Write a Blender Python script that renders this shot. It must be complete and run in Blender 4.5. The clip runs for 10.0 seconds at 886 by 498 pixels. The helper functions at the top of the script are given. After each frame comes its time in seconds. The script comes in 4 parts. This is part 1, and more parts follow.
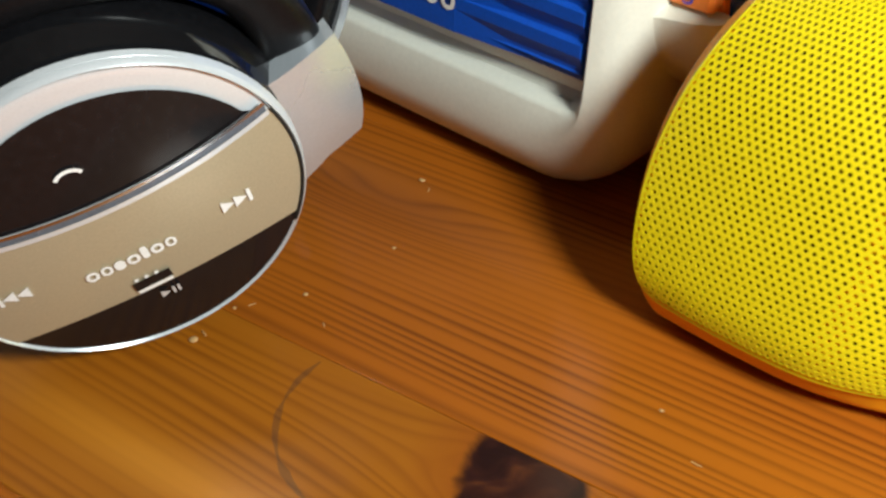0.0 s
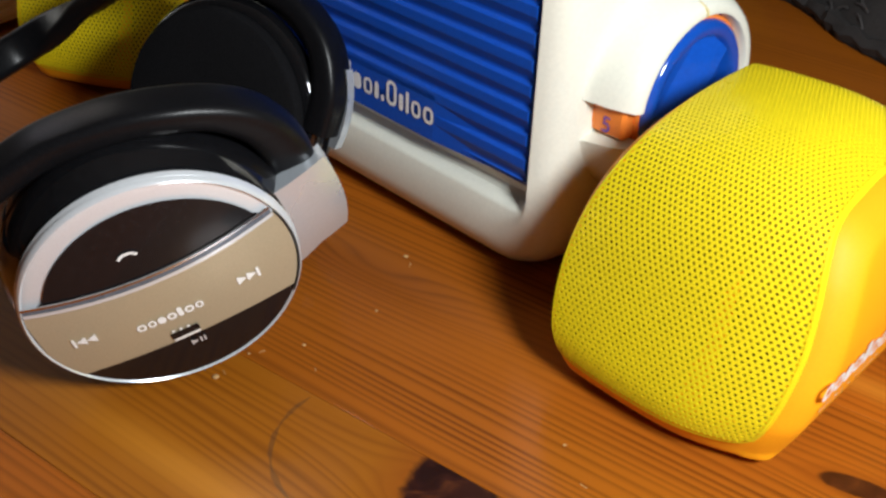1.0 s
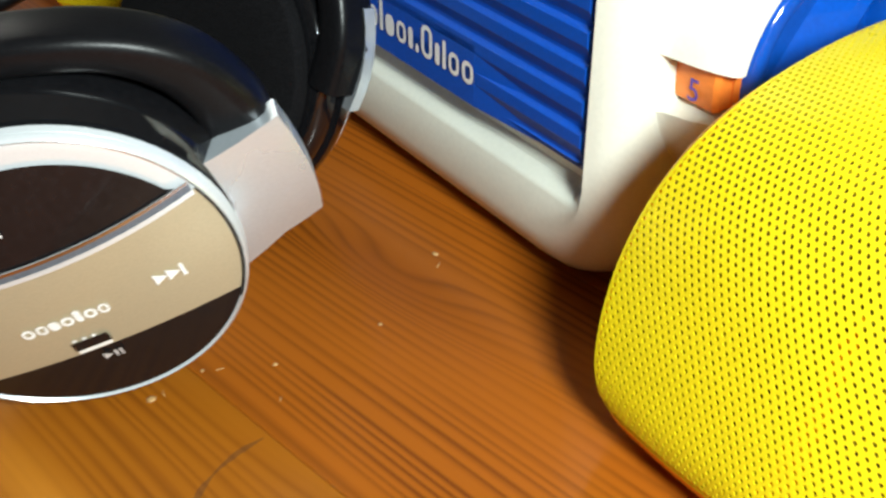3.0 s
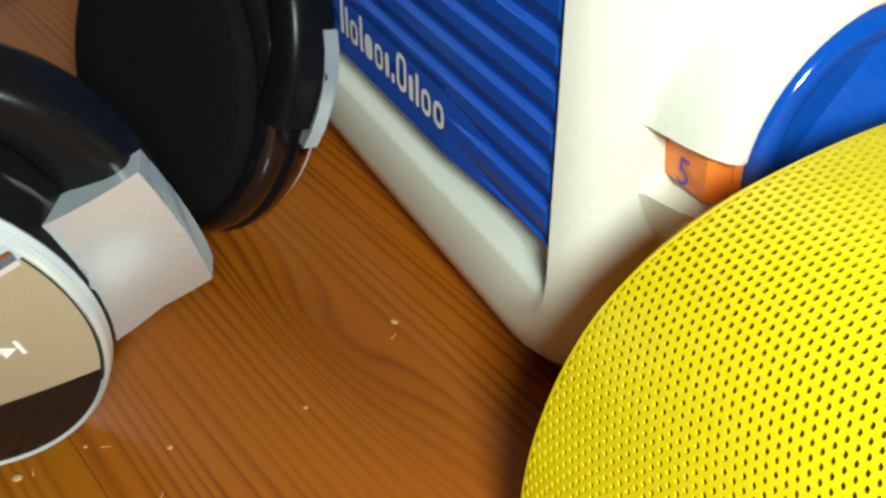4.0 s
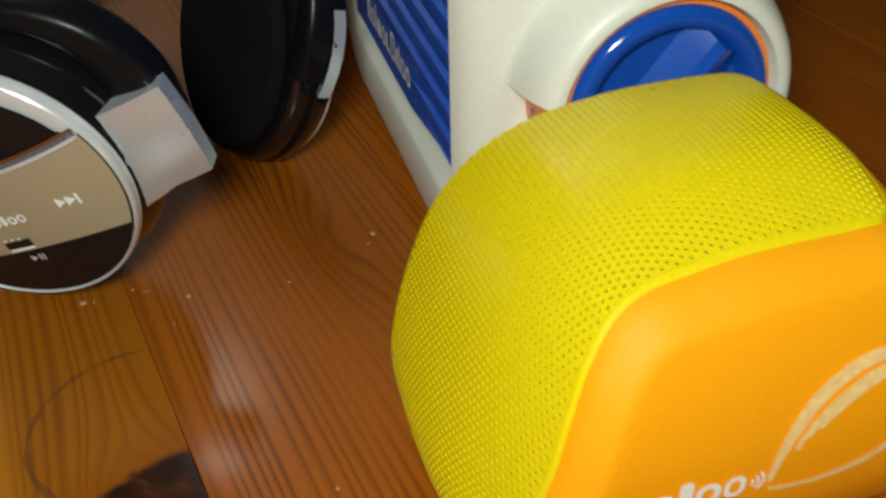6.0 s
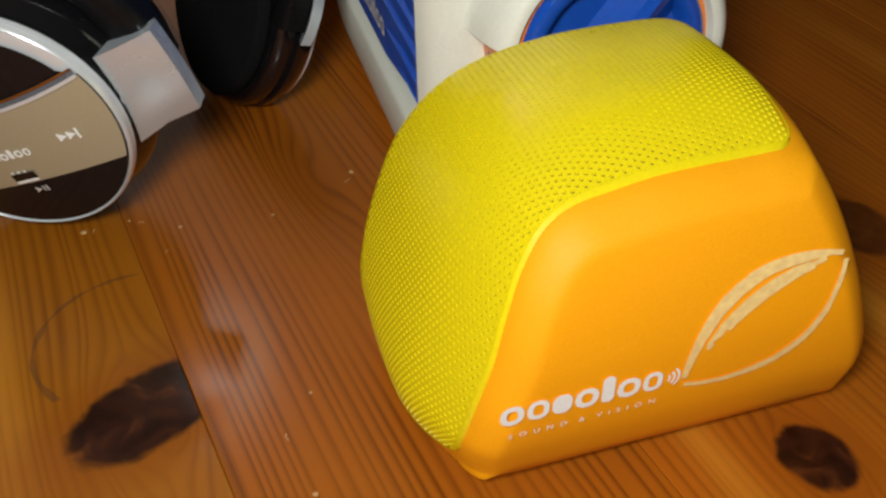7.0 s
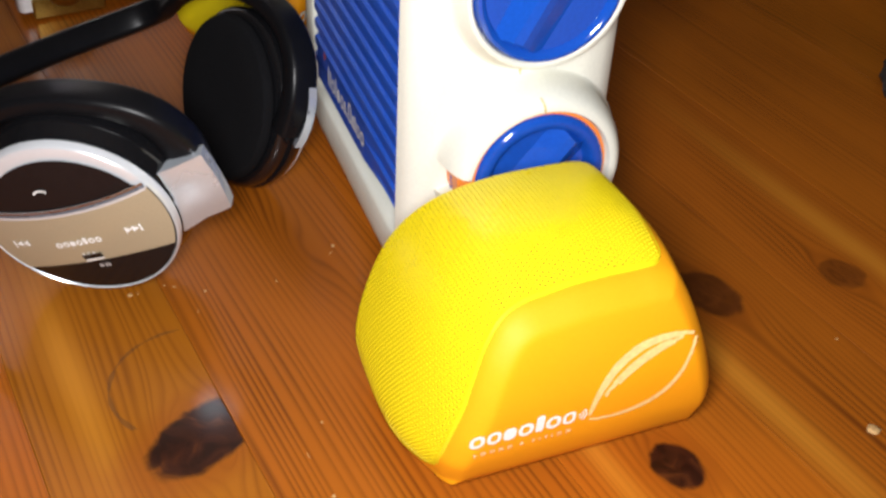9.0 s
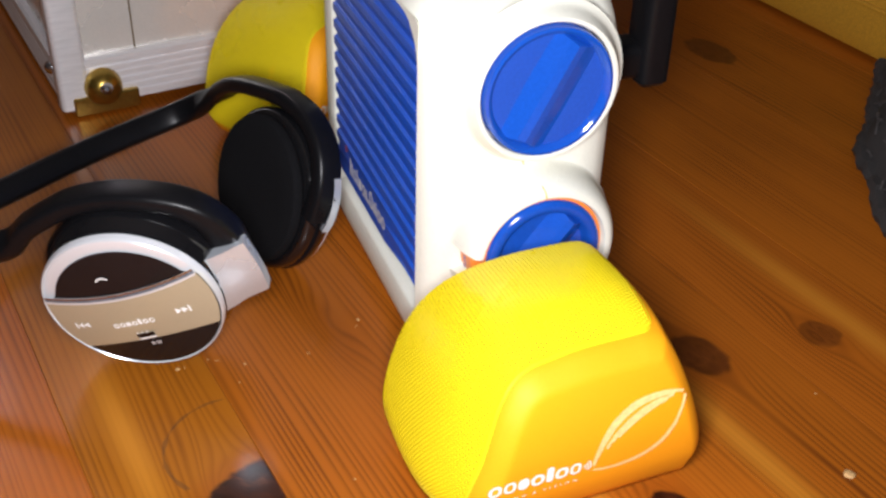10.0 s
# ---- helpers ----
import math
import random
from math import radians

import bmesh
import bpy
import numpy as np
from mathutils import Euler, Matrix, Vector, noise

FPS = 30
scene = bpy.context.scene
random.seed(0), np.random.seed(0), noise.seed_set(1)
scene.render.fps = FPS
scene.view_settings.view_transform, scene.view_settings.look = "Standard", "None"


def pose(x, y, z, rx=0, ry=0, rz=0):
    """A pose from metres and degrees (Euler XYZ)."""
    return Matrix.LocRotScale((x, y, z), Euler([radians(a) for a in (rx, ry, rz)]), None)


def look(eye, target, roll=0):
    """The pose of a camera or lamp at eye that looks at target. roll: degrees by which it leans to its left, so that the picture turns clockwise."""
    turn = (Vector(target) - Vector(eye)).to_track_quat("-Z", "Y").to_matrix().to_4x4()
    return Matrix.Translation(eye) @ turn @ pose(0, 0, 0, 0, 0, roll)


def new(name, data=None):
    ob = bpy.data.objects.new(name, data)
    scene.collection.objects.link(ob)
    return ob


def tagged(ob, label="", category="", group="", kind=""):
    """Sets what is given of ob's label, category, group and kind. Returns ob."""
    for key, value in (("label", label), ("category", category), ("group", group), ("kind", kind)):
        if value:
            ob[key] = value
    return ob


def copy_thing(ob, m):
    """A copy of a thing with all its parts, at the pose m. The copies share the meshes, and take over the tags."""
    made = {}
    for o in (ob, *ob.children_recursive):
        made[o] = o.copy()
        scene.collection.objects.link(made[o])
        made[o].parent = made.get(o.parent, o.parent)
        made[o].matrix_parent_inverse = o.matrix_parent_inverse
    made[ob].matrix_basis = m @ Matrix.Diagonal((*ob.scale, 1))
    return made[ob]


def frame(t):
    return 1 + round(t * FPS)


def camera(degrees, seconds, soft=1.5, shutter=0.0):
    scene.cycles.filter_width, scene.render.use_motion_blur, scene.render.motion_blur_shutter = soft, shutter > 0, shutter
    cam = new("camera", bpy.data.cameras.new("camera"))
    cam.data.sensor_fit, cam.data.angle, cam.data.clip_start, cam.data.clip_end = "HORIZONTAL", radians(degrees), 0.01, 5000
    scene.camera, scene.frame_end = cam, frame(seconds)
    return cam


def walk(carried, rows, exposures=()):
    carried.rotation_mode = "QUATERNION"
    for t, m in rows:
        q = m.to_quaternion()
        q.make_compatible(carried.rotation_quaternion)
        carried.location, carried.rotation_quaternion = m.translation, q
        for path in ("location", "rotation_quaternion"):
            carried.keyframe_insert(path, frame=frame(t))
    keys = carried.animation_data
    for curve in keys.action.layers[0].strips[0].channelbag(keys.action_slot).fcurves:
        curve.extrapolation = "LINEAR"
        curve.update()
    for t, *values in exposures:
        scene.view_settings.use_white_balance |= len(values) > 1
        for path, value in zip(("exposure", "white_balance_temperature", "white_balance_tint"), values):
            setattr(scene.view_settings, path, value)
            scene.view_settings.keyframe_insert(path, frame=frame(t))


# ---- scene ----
cam = camera(43.0, 10.0, soft=2.5, shutter=0.4)
PATH = [
    (0, (0.02330, 0.00643, 0.14979), (-0.00886, 0.81551, -0.43703), 2.42),
    (0.5, (0.04144, -0.02534, 0.17405), (-0.03898, 0.78054, -0.41255), 2.57),
    (1, (0.04893, -0.04493, 0.19671), (-0.03592, 0.78176, -0.35951), 2.36),
    (1.5, (0.06037, -0.05793, 0.21028), (-0.04313, 0.75833, -0.35806), 1.85),
    (2, (0.06320, -0.04459, 0.19885), (-0.07726, 0.76350, -0.37322), 0.95),
    (3.5, (0.08048, 0.06658, 0.14816), (-0.19792, 0.82893, -0.43607), -0.31),
    (4, (0.09017, 0.08445, 0.14852), (-0.24295, 0.81787, -0.44404), -0.03),
    (4.5, (0.10329, 0.07879, 0.15970), (-0.30970, 0.78080, -0.42050), -0.14),
    (5, (0.12731, 0.06878, 0.17075), (-0.33622, 0.74952, -0.39648), -1.26),
    (5.5, (0.15163, 0.05865, 0.17609), (-0.32436, 0.72624, -0.39640), -0.89),
    (6, (0.17432, 0.05035, 0.17182), (-0.31565, 0.70551, -0.40324), -1.58),
    (7.5, (0.20065, 0.02451, 0.19330), (-0.27198, 0.66052, -0.41672), -0.94),
    (8, (0.20298, 0.00811, 0.21405), (-0.24147, 0.66123, -0.39906), 0.47),
    (8.5, (0.20953, -0.01165, 0.23321), (-0.21134, 0.65114, -0.38612), 1.90),
    (9, (0.21483, -0.03222, 0.25959), (-0.18466, 0.65706, -0.34481), 3.21),
    (9.5, (0.22300, -0.04946, 0.27742), (-0.18414, 0.65808, -0.30018), 2.34),
    (10, (0.22885, -0.06471, 0.28920), (-0.19282, 0.65057, -0.26809), 1.58),
]
EXPOSURES = [(0.0, 0.68, 6250, 2), (1.0, 0.58, 6150, 9), (2.2, 1.0, 6050, 11), (3.5, 1.08, 6050, -8), (4.0, 0.76, 6150, -8), (5.5, -0.06, 6500, -5), (7.5, 0.02, 6500, 8), (8.5, 0.46, 6400, 10), (9.5, 0.84, 6250, 17), (10.0, 0.84, 6200, 17)]
walk(cam, [(t, look(eye, target, roll)) for t, eye, target, roll in PATH], EXPOSURES)

# world: a dim room in the evening, lit by a small torch and two ceiling lamps
world = bpy.data.worlds.new("world")
scene.world = world
world.use_nodes = True
world.node_tree.nodes["Background"].inputs[0].default_value = (0.9, 0.85, 0.8, 1)
world.node_tree.nodes["Background"].inputs[1].default_value = 0.03


def lamp(name, place, watts, radius, colour=(1, 1, 1)):
    data = bpy.data.lights.new(name, "POINT")
    data.energy, data.shadow_soft_size, data.color = watts, radius, colour
    ob = new(name, data)
    ob.location = place
    return ob


lamp("torch_light", (0.194, -0.026, 0.250), 4.7, 0.040, (1.0, 1.0, 0.97))
lamp("ceiling_lamp_light", (-1.30, 1.20, 1.46), 3.0, 0.09, (1.0, 0.9, 0.8))
lamp("ceiling_lamp_light", (-1.75, 1.05, 1.46), 3.0, 0.09, (0.95, 0.9, 1.0))

# ---- materials ----


def nodes_of(name):
    m = bpy.data.materials.new(name)
    m.use_nodes = True
    t = m.node_tree
    return m, t, t.nodes["Principled BSDF"]


def node(t, kind, **inputs):
    n = t.nodes.new(kind)
    for k, v in inputs.items():
        n.inputs[k.replace("_", " ")].default_value = v
    return n


def calc(t, op, a, b=None, c=None):
    n = t.nodes.new("ShaderNodeMath")
    n.operation = op
    for i, v in enumerate((a, b, c)):
        if v is None:
            continue
        if isinstance(v, (int, float)):
            n.inputs[i].default_value = v
        else:
            t.links.new(v, n.inputs[i])
    return n.outputs[0]


def ramp(t, fac, stops):
    n = t.nodes.new("ShaderNodeValToRGB")
    e = n.color_ramp.elements
    e[0].position, e[0].color = stops[0][0], (*stops[0][1], 1)
    e[1].position, e[1].color = stops[-1][0], (*stops[-1][1], 1)
    for p, c in stops[1:-1]:
        e.new(p).color = (*c, 1)
    t.links.new(fac, n.inputs[0])
    return n.outputs[0]


def blend(t, fac, a, b, mode="MIX"):
    n = t.nodes.new("ShaderNodeMix")
    n.data_type, n.blend_type = "RGBA", mode
    for i, v in ((0, fac), (6, a), (7, b)):
        if isinstance(v, (int, float)):
            n.inputs[i].default_value = v
        elif isinstance(v, tuple):
            n.inputs[i].default_value = (*v, 1)
        else:
            t.links.new(v, n.inputs[i])
    return n.outputs[2]


def surface(name, colour, rough=0.4, metal=0.0, grain=1500, spread=0.12, bump=0.05, coat=0.0, stain=40, dark=0.12, stretch=None, spec=0.5):
    """Plain stuff with fine grain, soft stains and a little relief."""
    m, t, b = nodes_of(name)
    co = t.nodes.new("ShaderNodeTexCoord").outputs["Object"]
    if stretch:
        mp = t.nodes.new("ShaderNodeMapping")
        mp.inputs["Scale"].default_value = stretch
        t.links.new(co, mp.inputs[0])
        fine_co = mp.outputs[0]
    else:
        fine_co = co
    fine = node(t, "ShaderNodeTexNoise", Scale=grain, Detail=3.0)
    big = node(t, "ShaderNodeTexNoise", Scale=stain, Detail=4.0)
    t.links.new(fine_co, fine.inputs["Vector"])
    t.links.new(co, big.inputs["Vector"])
    lo = tuple(c * (1 - spread) for c in colour)
    hi = tuple(min(1, c * (1 + spread)) for c in colour)
    c1 = ramp(t, fine.outputs["Fac"], [(0.3, lo), (0.7, hi)])
    c2 = blend(t, calc(t, "MULTIPLY", big.outputs["Fac"], dark), c1, tuple(c * 0.55 for c in colour))
    t.links.new(c2, b.inputs["Base Color"])
    r = calc(t, "ADD", calc(t, "MULTIPLY", calc(t, "SUBTRACT", big.outputs["Fac"], 0.5), 0.25), rough)
    t.links.new(r, b.inputs["Roughness"])
    b.inputs["Metallic"].default_value = metal
    b.inputs["Specular IOR Level"].default_value = spec
    b.inputs["Coat Weight"].default_value = coat
    b.inputs["Coat Roughness"].default_value = 0.08
    if bump:
        n = node(t, "ShaderNodeBump", Strength=bump, Distance=0.0004)
        t.links.new(fine.outputs["Fac"], n.inputs["Height"])
        t.links.new(n.outputs[0], b.inputs["Normal"])
    return m


# knots of the table: along and across the boards, half length, half width, depth of tone, lean in degrees, the board's edges
KNOTS = [
    (-0.0385, 0.1385, 0.0190, 0.0108, 1.0, 116, 0.091, 0.1490),
    (0.0360, 0.2052, 0.0085, 0.0032, 0.9, 12, 0.149, 0.232),
    (0.0380, 0.2635, 0.0092, 0.0074, 1.0, 0, 0.232, 0.300),
    (-0.0238, 0.3275, 0.0130, 0.0095, 0.7, 10, 0.300, 0.356),
    (-0.0104, 0.3818, 0.0085, 0.0080, 0.5, 0, 0.356, 0.415),
    (-0.2573, 0.5342, 0.0200, 0.0110, 0.6, 0, 0.510, 0.600),
]
# pale streaks beside knots: along and across the boards, half length, half width
STREAKS = [(0.028, 0.3080, 0.070, 0.0055), (-0.020, 0.3985, 0.090, 0.0060), (0.004, 0.2440, 0.060, 0.0040), (-0.085, 0.1090, 0.050, 0.0050)]


def pine(name, light, deep, line, contrast):
    """Lacquered pine: growth rings that flow round the knots, pores, stains and a clear coat."""
    m, t, b = nodes_of(name)
    co = t.nodes.new("ShaderNodeTexCoord").outputs["Object"]
    sep = t.nodes.new("ShaderNodeSeparateXYZ")
    t.links.new(co, sep.inputs[0])
    x, y = sep.outputs[0], sep.outputs[1]
    slow = node(t, "ShaderNodeTexNoise", Scale=9.0, Detail=2.0)
    mp = t.nodes.new("ShaderNodeMapping")
    mp.inputs["Scale"].default_value = (0.35, 1.6, 1)
    t.links.new(co, mp.inputs[0])
    t.links.new(mp.outputs[0], slow.inputs["Vector"])
    info = t.nodes.new("ShaderNodeObjectInfo")
    psi = y
    tone = None
    for kx, ky, a, w, depth, lean, y0, y1 in KNOTS:
        inside = calc(t, "MULTIPLY", calc(t, "GREATER_THAN", y, y0), calc(t, "LESS_THAN", y, y1))
        dx = calc(t, "SUBTRACT", x, kx)
        dy = calc(t, "SUBTRACT", y, ky)
        ex = calc(t, "MULTIPLY", dx, 0.5)
        r2 = calc(t, "ADD", calc(t, "MULTIPLY", ex, ex), calc(t, "MULTIPLY", dy, dy))
        pull = calc(t, "DIVIDE", calc(t, "MULTIPLY", dy, 0.85 * w * w), calc(t, "ADD", r2, 0.25 * w * w))
        psi = calc(t, "SUBTRACT", psi, calc(t, "MULTIPLY", pull, inside))
        cl, sl = math.cos(radians(lean)), math.sin(radians(lean))
        du = calc(t, "ADD", calc(t, "MULTIPLY", dx, cl), calc(t, "MULTIPLY", dy, sl))
        dv = calc(t, "SUBTRACT", calc(t, "MULTIPLY", dy, cl), calc(t, "MULTIPLY", dx, sl))
        q = calc(t, "ADD", calc(t, "POWER", calc(t, "ABSOLUTE", calc(t, "DIVIDE", du, a)), 2.0), calc(t, "POWER", calc(t, "ABSOLUTE", calc(t, "DIVIDE", dv, w)), 2.0))
        q = calc(t, "ADD", q, calc(t, "MULTIPLY", calc(t, "SUBTRACT", 1.0, inside), 9.0))
        rough_edge = node(t, "ShaderNodeTexNoise", Scale=110.0, Detail=4.0, Distortion=0.8)
        t.links.new(co, rough_edge.inputs["Vector"])
        q = calc(t, "ADD", q, calc(t, "MULTIPLY", calc(t, "SUBTRACT", rough_edge.outputs["Fac"], 0.5), 0.9))
        k = t.nodes.new("ShaderNodeMapRange")
        k.interpolation_type = "SMOOTHSTEP"
        k.inputs["From Min"].default_value, k.inputs["From Max"].default_value = 1.40, 0.85
        k.inputs["To Min"].default_value, k.inputs["To Max"].default_value = 0.0, depth
        t.links.new(q, k.inputs["Value"])
        g = t.nodes.new("ShaderNodeMapRange")
        g.interpolation_type = "SMOOTHSTEP"
        g.inputs["From Min"].default_value, g.inputs["From Max"].default_value = 4.5, 1.0
        g.inputs["To Min"].default_value, g.inputs["To Max"].default_value = 0.0, 0.6 * depth
        t.links.new(q, g.inputs["Value"])
        halo = g.outputs[0] if tone is None else calc(t, "MAXIMUM", halo, g.outputs[0])
        tone = k.outputs[0] if tone is None else calc(t, "MAXIMUM", tone, k.outputs[0])
    # one wide swirl of the grain beside the toy
    sx, sy = calc(t, "SUBTRACT", x, -0.1115), calc(t, "SUBTRACT", y, 0.2012)
    s2 = calc(t, "ADD", calc(t, "MULTIPLY", calc(t, "MULTIPLY", sx, sx), 900.0), calc(t, "MULTIPLY", calc(t, "MULTIPLY", sy, sy), 14000.0))
    eye = calc(t, "EXPONENT", calc(t, "MULTIPLY", s2, -1.0))
    swirl = calc(t, "MULTIPLY", eye, 0.0088)
    psi = calc(t, "ADD", psi, swirl)
    psi = calc(t, "ADD", psi, calc(t, "MULTIPLY", calc(t, "SUBTRACT", slow.outputs["Fac"], 0.5), 0.009))
    psi = calc(t, "ADD", psi, calc(t, "MULTIPLY", info.outputs["Random"], 0.37))
    lines = node(t, "ShaderNodeTexNoise", Scale=95.0, Detail=2.0)
    lines.noise_dimensions = "1D"
    t.links.new(psi, lines.inputs["W"])
    ph = calc(t, "FRACT", calc(t, "ADD", calc(t, "MULTIPLY", psi, 360.0), calc(t, "MULTIPLY", lines.outputs["Fac"], 2.4)))
    ring = ramp(t, ph, [(0.0, (0.10,) * 3), (0.35, (0.12,) * 3), (0.62, (0.62,) * 3), (0.76, (1.0,) * 3), (0.88, (0.55,) * 3), (1.0, (0.10,) * 3)])
    pores = node(t, "ShaderNodeTexNoise", Scale=900.0, Detail=2.0)
    mp2 = t.nodes.new("ShaderNodeMapping")
    mp2.inputs["Scale"].default_value = (0.04, 1, 1)
    t.links.new(co, mp2.inputs[0])
    t.links.new(mp2.outputs[0], pores.inputs["Vector"])
    fade = node(t, "ShaderNodeTexNoise", Scale=26.0, Detail=2.0)
    t.links.new(mp.outputs[0], fade.inputs["Vector"])
    strength = calc(t, "ADD", calc(t, "MULTIPLY", calc(t, "MAXIMUM", calc(t, "SUBTRACT", fade.outputs["Fac"], 0.34), 0.0), 2.5 * contrast), 0.22)
    early = blend(t, info.outputs["Random"], light, deep)
    early = blend(t, calc(t, "MULTIPLY", pores.outputs["Fac"], 0.30), early, (0.30, 0.095, 0.010))
    wood = blend(t, calc(t, "MULTIPLY", ring, strength), early, line)
    wood = blend(t, calc(t, "MULTIPLY", eye, 0.45), wood, (0.17, 0.038, 0.004))
    tint = node(t, "ShaderNodeTexNoise", Scale=14.0, Detail=3.0)
    t.links.new(co, tint.inputs["Vector"])
    wood = blend(t, calc(t, "MULTIPLY", tint.outputs["Fac"], 0.35), wood, (0.34, 0.098, 0.006))
    for kx, ky, a, w in STREAKS:
        gx = calc(t, "DIVIDE", calc(t, "SUBTRACT", x, kx), a)
        gy = calc(t, "DIVIDE", calc(t, "SUBTRACT", y, ky), w)
        g2 = calc(t, "ADD", calc(t, "MULTIPLY", gx, gx), calc(t, "MULTIPLY", gy, gy))
        wood = blend(t, calc(t, "MULTIPLY", calc(t, "EXPONENT", calc(t, "MULTIPLY", g2, -1.0)), 0.65), wood, (0.56, 0.22, 0.020))
    # a faint ring mark left by a cup
    rx, ry = calc(t, "SUBTRACT", x, -0.0634), calc(t, "SUBTRACT", y, 0.1432)
    rr = calc(t, "SQRT", calc(t, "ADD", calc(t, "MULTIPLY", rx, rx), calc(t, "MULTIPLY", ry, ry)))
    broken = node(t, "ShaderNodeTexNoise", Scale=120.0, Detail=3.0)
    t.links.new(co, broken.inputs["Vector"])
    mark = calc(t, "LESS_THAN", calc(t, "ABSOLUTE", calc(t, "SUBTRACT", rr, 0.0262)), calc(t, "MULTIPLY", calc(t, "SUBTRACT", broken.outputs["Fac"], 0.25), 0.0022))
    mark = calc(t, "MULTIPLY", mark, calc(t, "MULTIPLY", calc(t, "LESS_THAN", rx, 0.013), calc(t, "LESS_THAN", y, 0.1475)))
    wood = blend(t, calc(t, "MULTIPLY", mark, 0.45), wood, (0.05, 0.03, 0.02))
    swim = node(t, "ShaderNodeTexNoise", Scale=110.0, Detail=4.0, Distortion=1.2)
    t.links.new(co, swim.inputs["Vector"])
    heart = ramp(t, swim.outputs["Fac"], [(0.38, (0.018, 0.005, 0.002)), (0.56, (0.038, 0.010, 0.004)), (0.72, (0.085, 0.024, 0.006))])
    wood = blend(t, halo, wood, (0.25, 0.062, 0.004))
    wood = blend(t, tone, wood, heart)
    t.links.new(wood, b.inputs["Base Color"])
    b.inputs["Roughness"].default_value = 0.45
    b.inputs["Specular IOR Level"].default_value = 0.15
    b.inputs["Coat Weight"].default_value = 0.28
    b.inputs["Coat Roughness"].default_value = 0.15
    bp = node(t, "ShaderNodeBump", Strength=0.02, Distance=0.0005)
    t.links.new(calc(t, "ADD", ring, pores.outputs["Fac"]), bp.inputs["Height"])
    t.links.new(bp.outputs[0], b.inputs["Normal"])
    return m


PINE = pine("lacquered_pine", (0.45, 0.124, 0.006), (0.37, 0.092, 0.005), (0.095, 0.018, 0.002), 0.65)
HONEY = pine("honey_pine", (0.34, 0.113, 0.005), (0.27, 0.085, 0.004), (0.11, 0.024, 0.002), 0.75)
RUSSET = pine("russet_pine", (0.40, 0.110, 0.005), (0.32, 0.081, 0.004), (0.080, 0.015, 0.002), 0.88)
CREAM = surface("cream_plastic", (0.77, 0.77, 0.67), 0.42, grain=900, spread=0.03, bump=0.04, dark=0.10)
BLUE = surface("blue_plastic", (0.010, 0.085, 0.52), 0.42, grain=1200, spread=0.10, bump=0.05, dark=0.25, spec=0.32)
KNOB_BLUE = surface("glossy_blue_plastic", (0.009, 0.075, 0.44), 0.12, grain=900, spread=0.08, bump=0.02, coat=0.5, dark=0.2)
DIAL = surface("orange_plastic", (0.85, 0.24, 0.035), 0.4, grain=900, spread=0.05)
SEAM = surface("yellowed_glue", (0.62, 0.52, 0.24), 0.5, grain=900, spread=0.15)
PURPLE = surface("purple_print", (0.10, 0.06, 0.42), 0.5, grain=900)
WHITE = surface("white_print", (0.92, 0.92, 0.90), 0.5, grain=1500, spread=0.05)
RED = surface("red_print", (0.55, 0.08, 0.04), 0.5, grain=1500, spread=0.05)
GRILLE = surface("yellow_enamel", (0.80, 0.635, 0.007), 0.30, grain=900, spread=0.05, bump=0.03, dark=0.08)
# dark colour for painted shade in the grille holes and for the panel gap
GAP_DARK = surface("hole_and_gap_dark", (0.10, 0.055, 0.006), 0.8, grain=1500, spread=0.3)
ORANGE = surface("orange_rubber", (0.97, 0.385, 0.004), 0.58, grain=2500, spread=0.05, bump=0.10, dark=0.08, spec=0.28)
LEAF = surface("pale_orange_print", (0.97, 0.66, 0.26), 0.55, grain=700, spread=0.12)
FOAM = surface("black_foam", (0.007, 0.007, 0.008), 0.95, grain=2600, spread=0.6, bump=0.6, dark=0.3, spec=0.10)
GLOSS = surface("black_gloss_plastic", (0.006, 0.006, 0.007), 0.10, grain=700, spread=0.2, bump=0.01, coat=0.6, dark=0.2)
LENS = surface("dark_acrylic", (0.010, 0.009, 0.010), 0.09, grain=700, spread=0.2, bump=0.0, coat=0.0, dark=0.2, spec=0.35)
RUBBER = surface("black_rubber", (0.006, 0.006, 0.007), 0.33, grain=1600, spread=0.3, bump=0.08, dark=0.3, spec=0.19)
SILVER = surface("silver_paint", (0.80, 0.83, 0.86), 0.22, 0.38, grain=2500, spread=0.04, bump=0.005, dark=0.1)
CHAMPAGNE = surface("brushed_champagne_metal", (0.50, 0.43, 0.29), 0.33, 0.30, grain=2200, spread=0.05, bump=0.0, dark=0.1)
ARM = surface("brushed_silver_metal", (0.66, 0.71, 0.76), 0.28, 0.62, grain=1800, spread=0.03, bump=0.0, dark=0.12, stretch=(1, 0.1, 1))
SLATE = surface("slate_grey_plastic", (0.16, 0.18, 0.22), 0.25, 0.3, grain=1500, spread=0.1, bump=0.0)
LINING_BLACK = surface("black_joint", (0.012, 0.012, 0.012), 0.6, grain=1500, spread=0.2)
STEEL = surface("polished_steel", (0.60, 0.62, 0.68), 0.16, 1.0, grain=900, spread=0.05, bump=0.0)
ALU = surface("aluminium_extrusion", (0.80, 0.79, 0.80), 0.34, 0.3, grain=700, spread=0.08, bump=0.05, dark=0.15, stretch=(0.1, 1, 1))
PANEL = surface("grey_laminate", (0.80, 0.77, 0.71), 0.27, 0.40, grain=1200, spread=0.06, bump=0.05, dark=0.15)
BRASS = surface("tarnished_brass", (0.50, 0.33, 0.07), 0.28, 0.95, grain=500, spread=0.2, bump=0.05, dark=0.5)
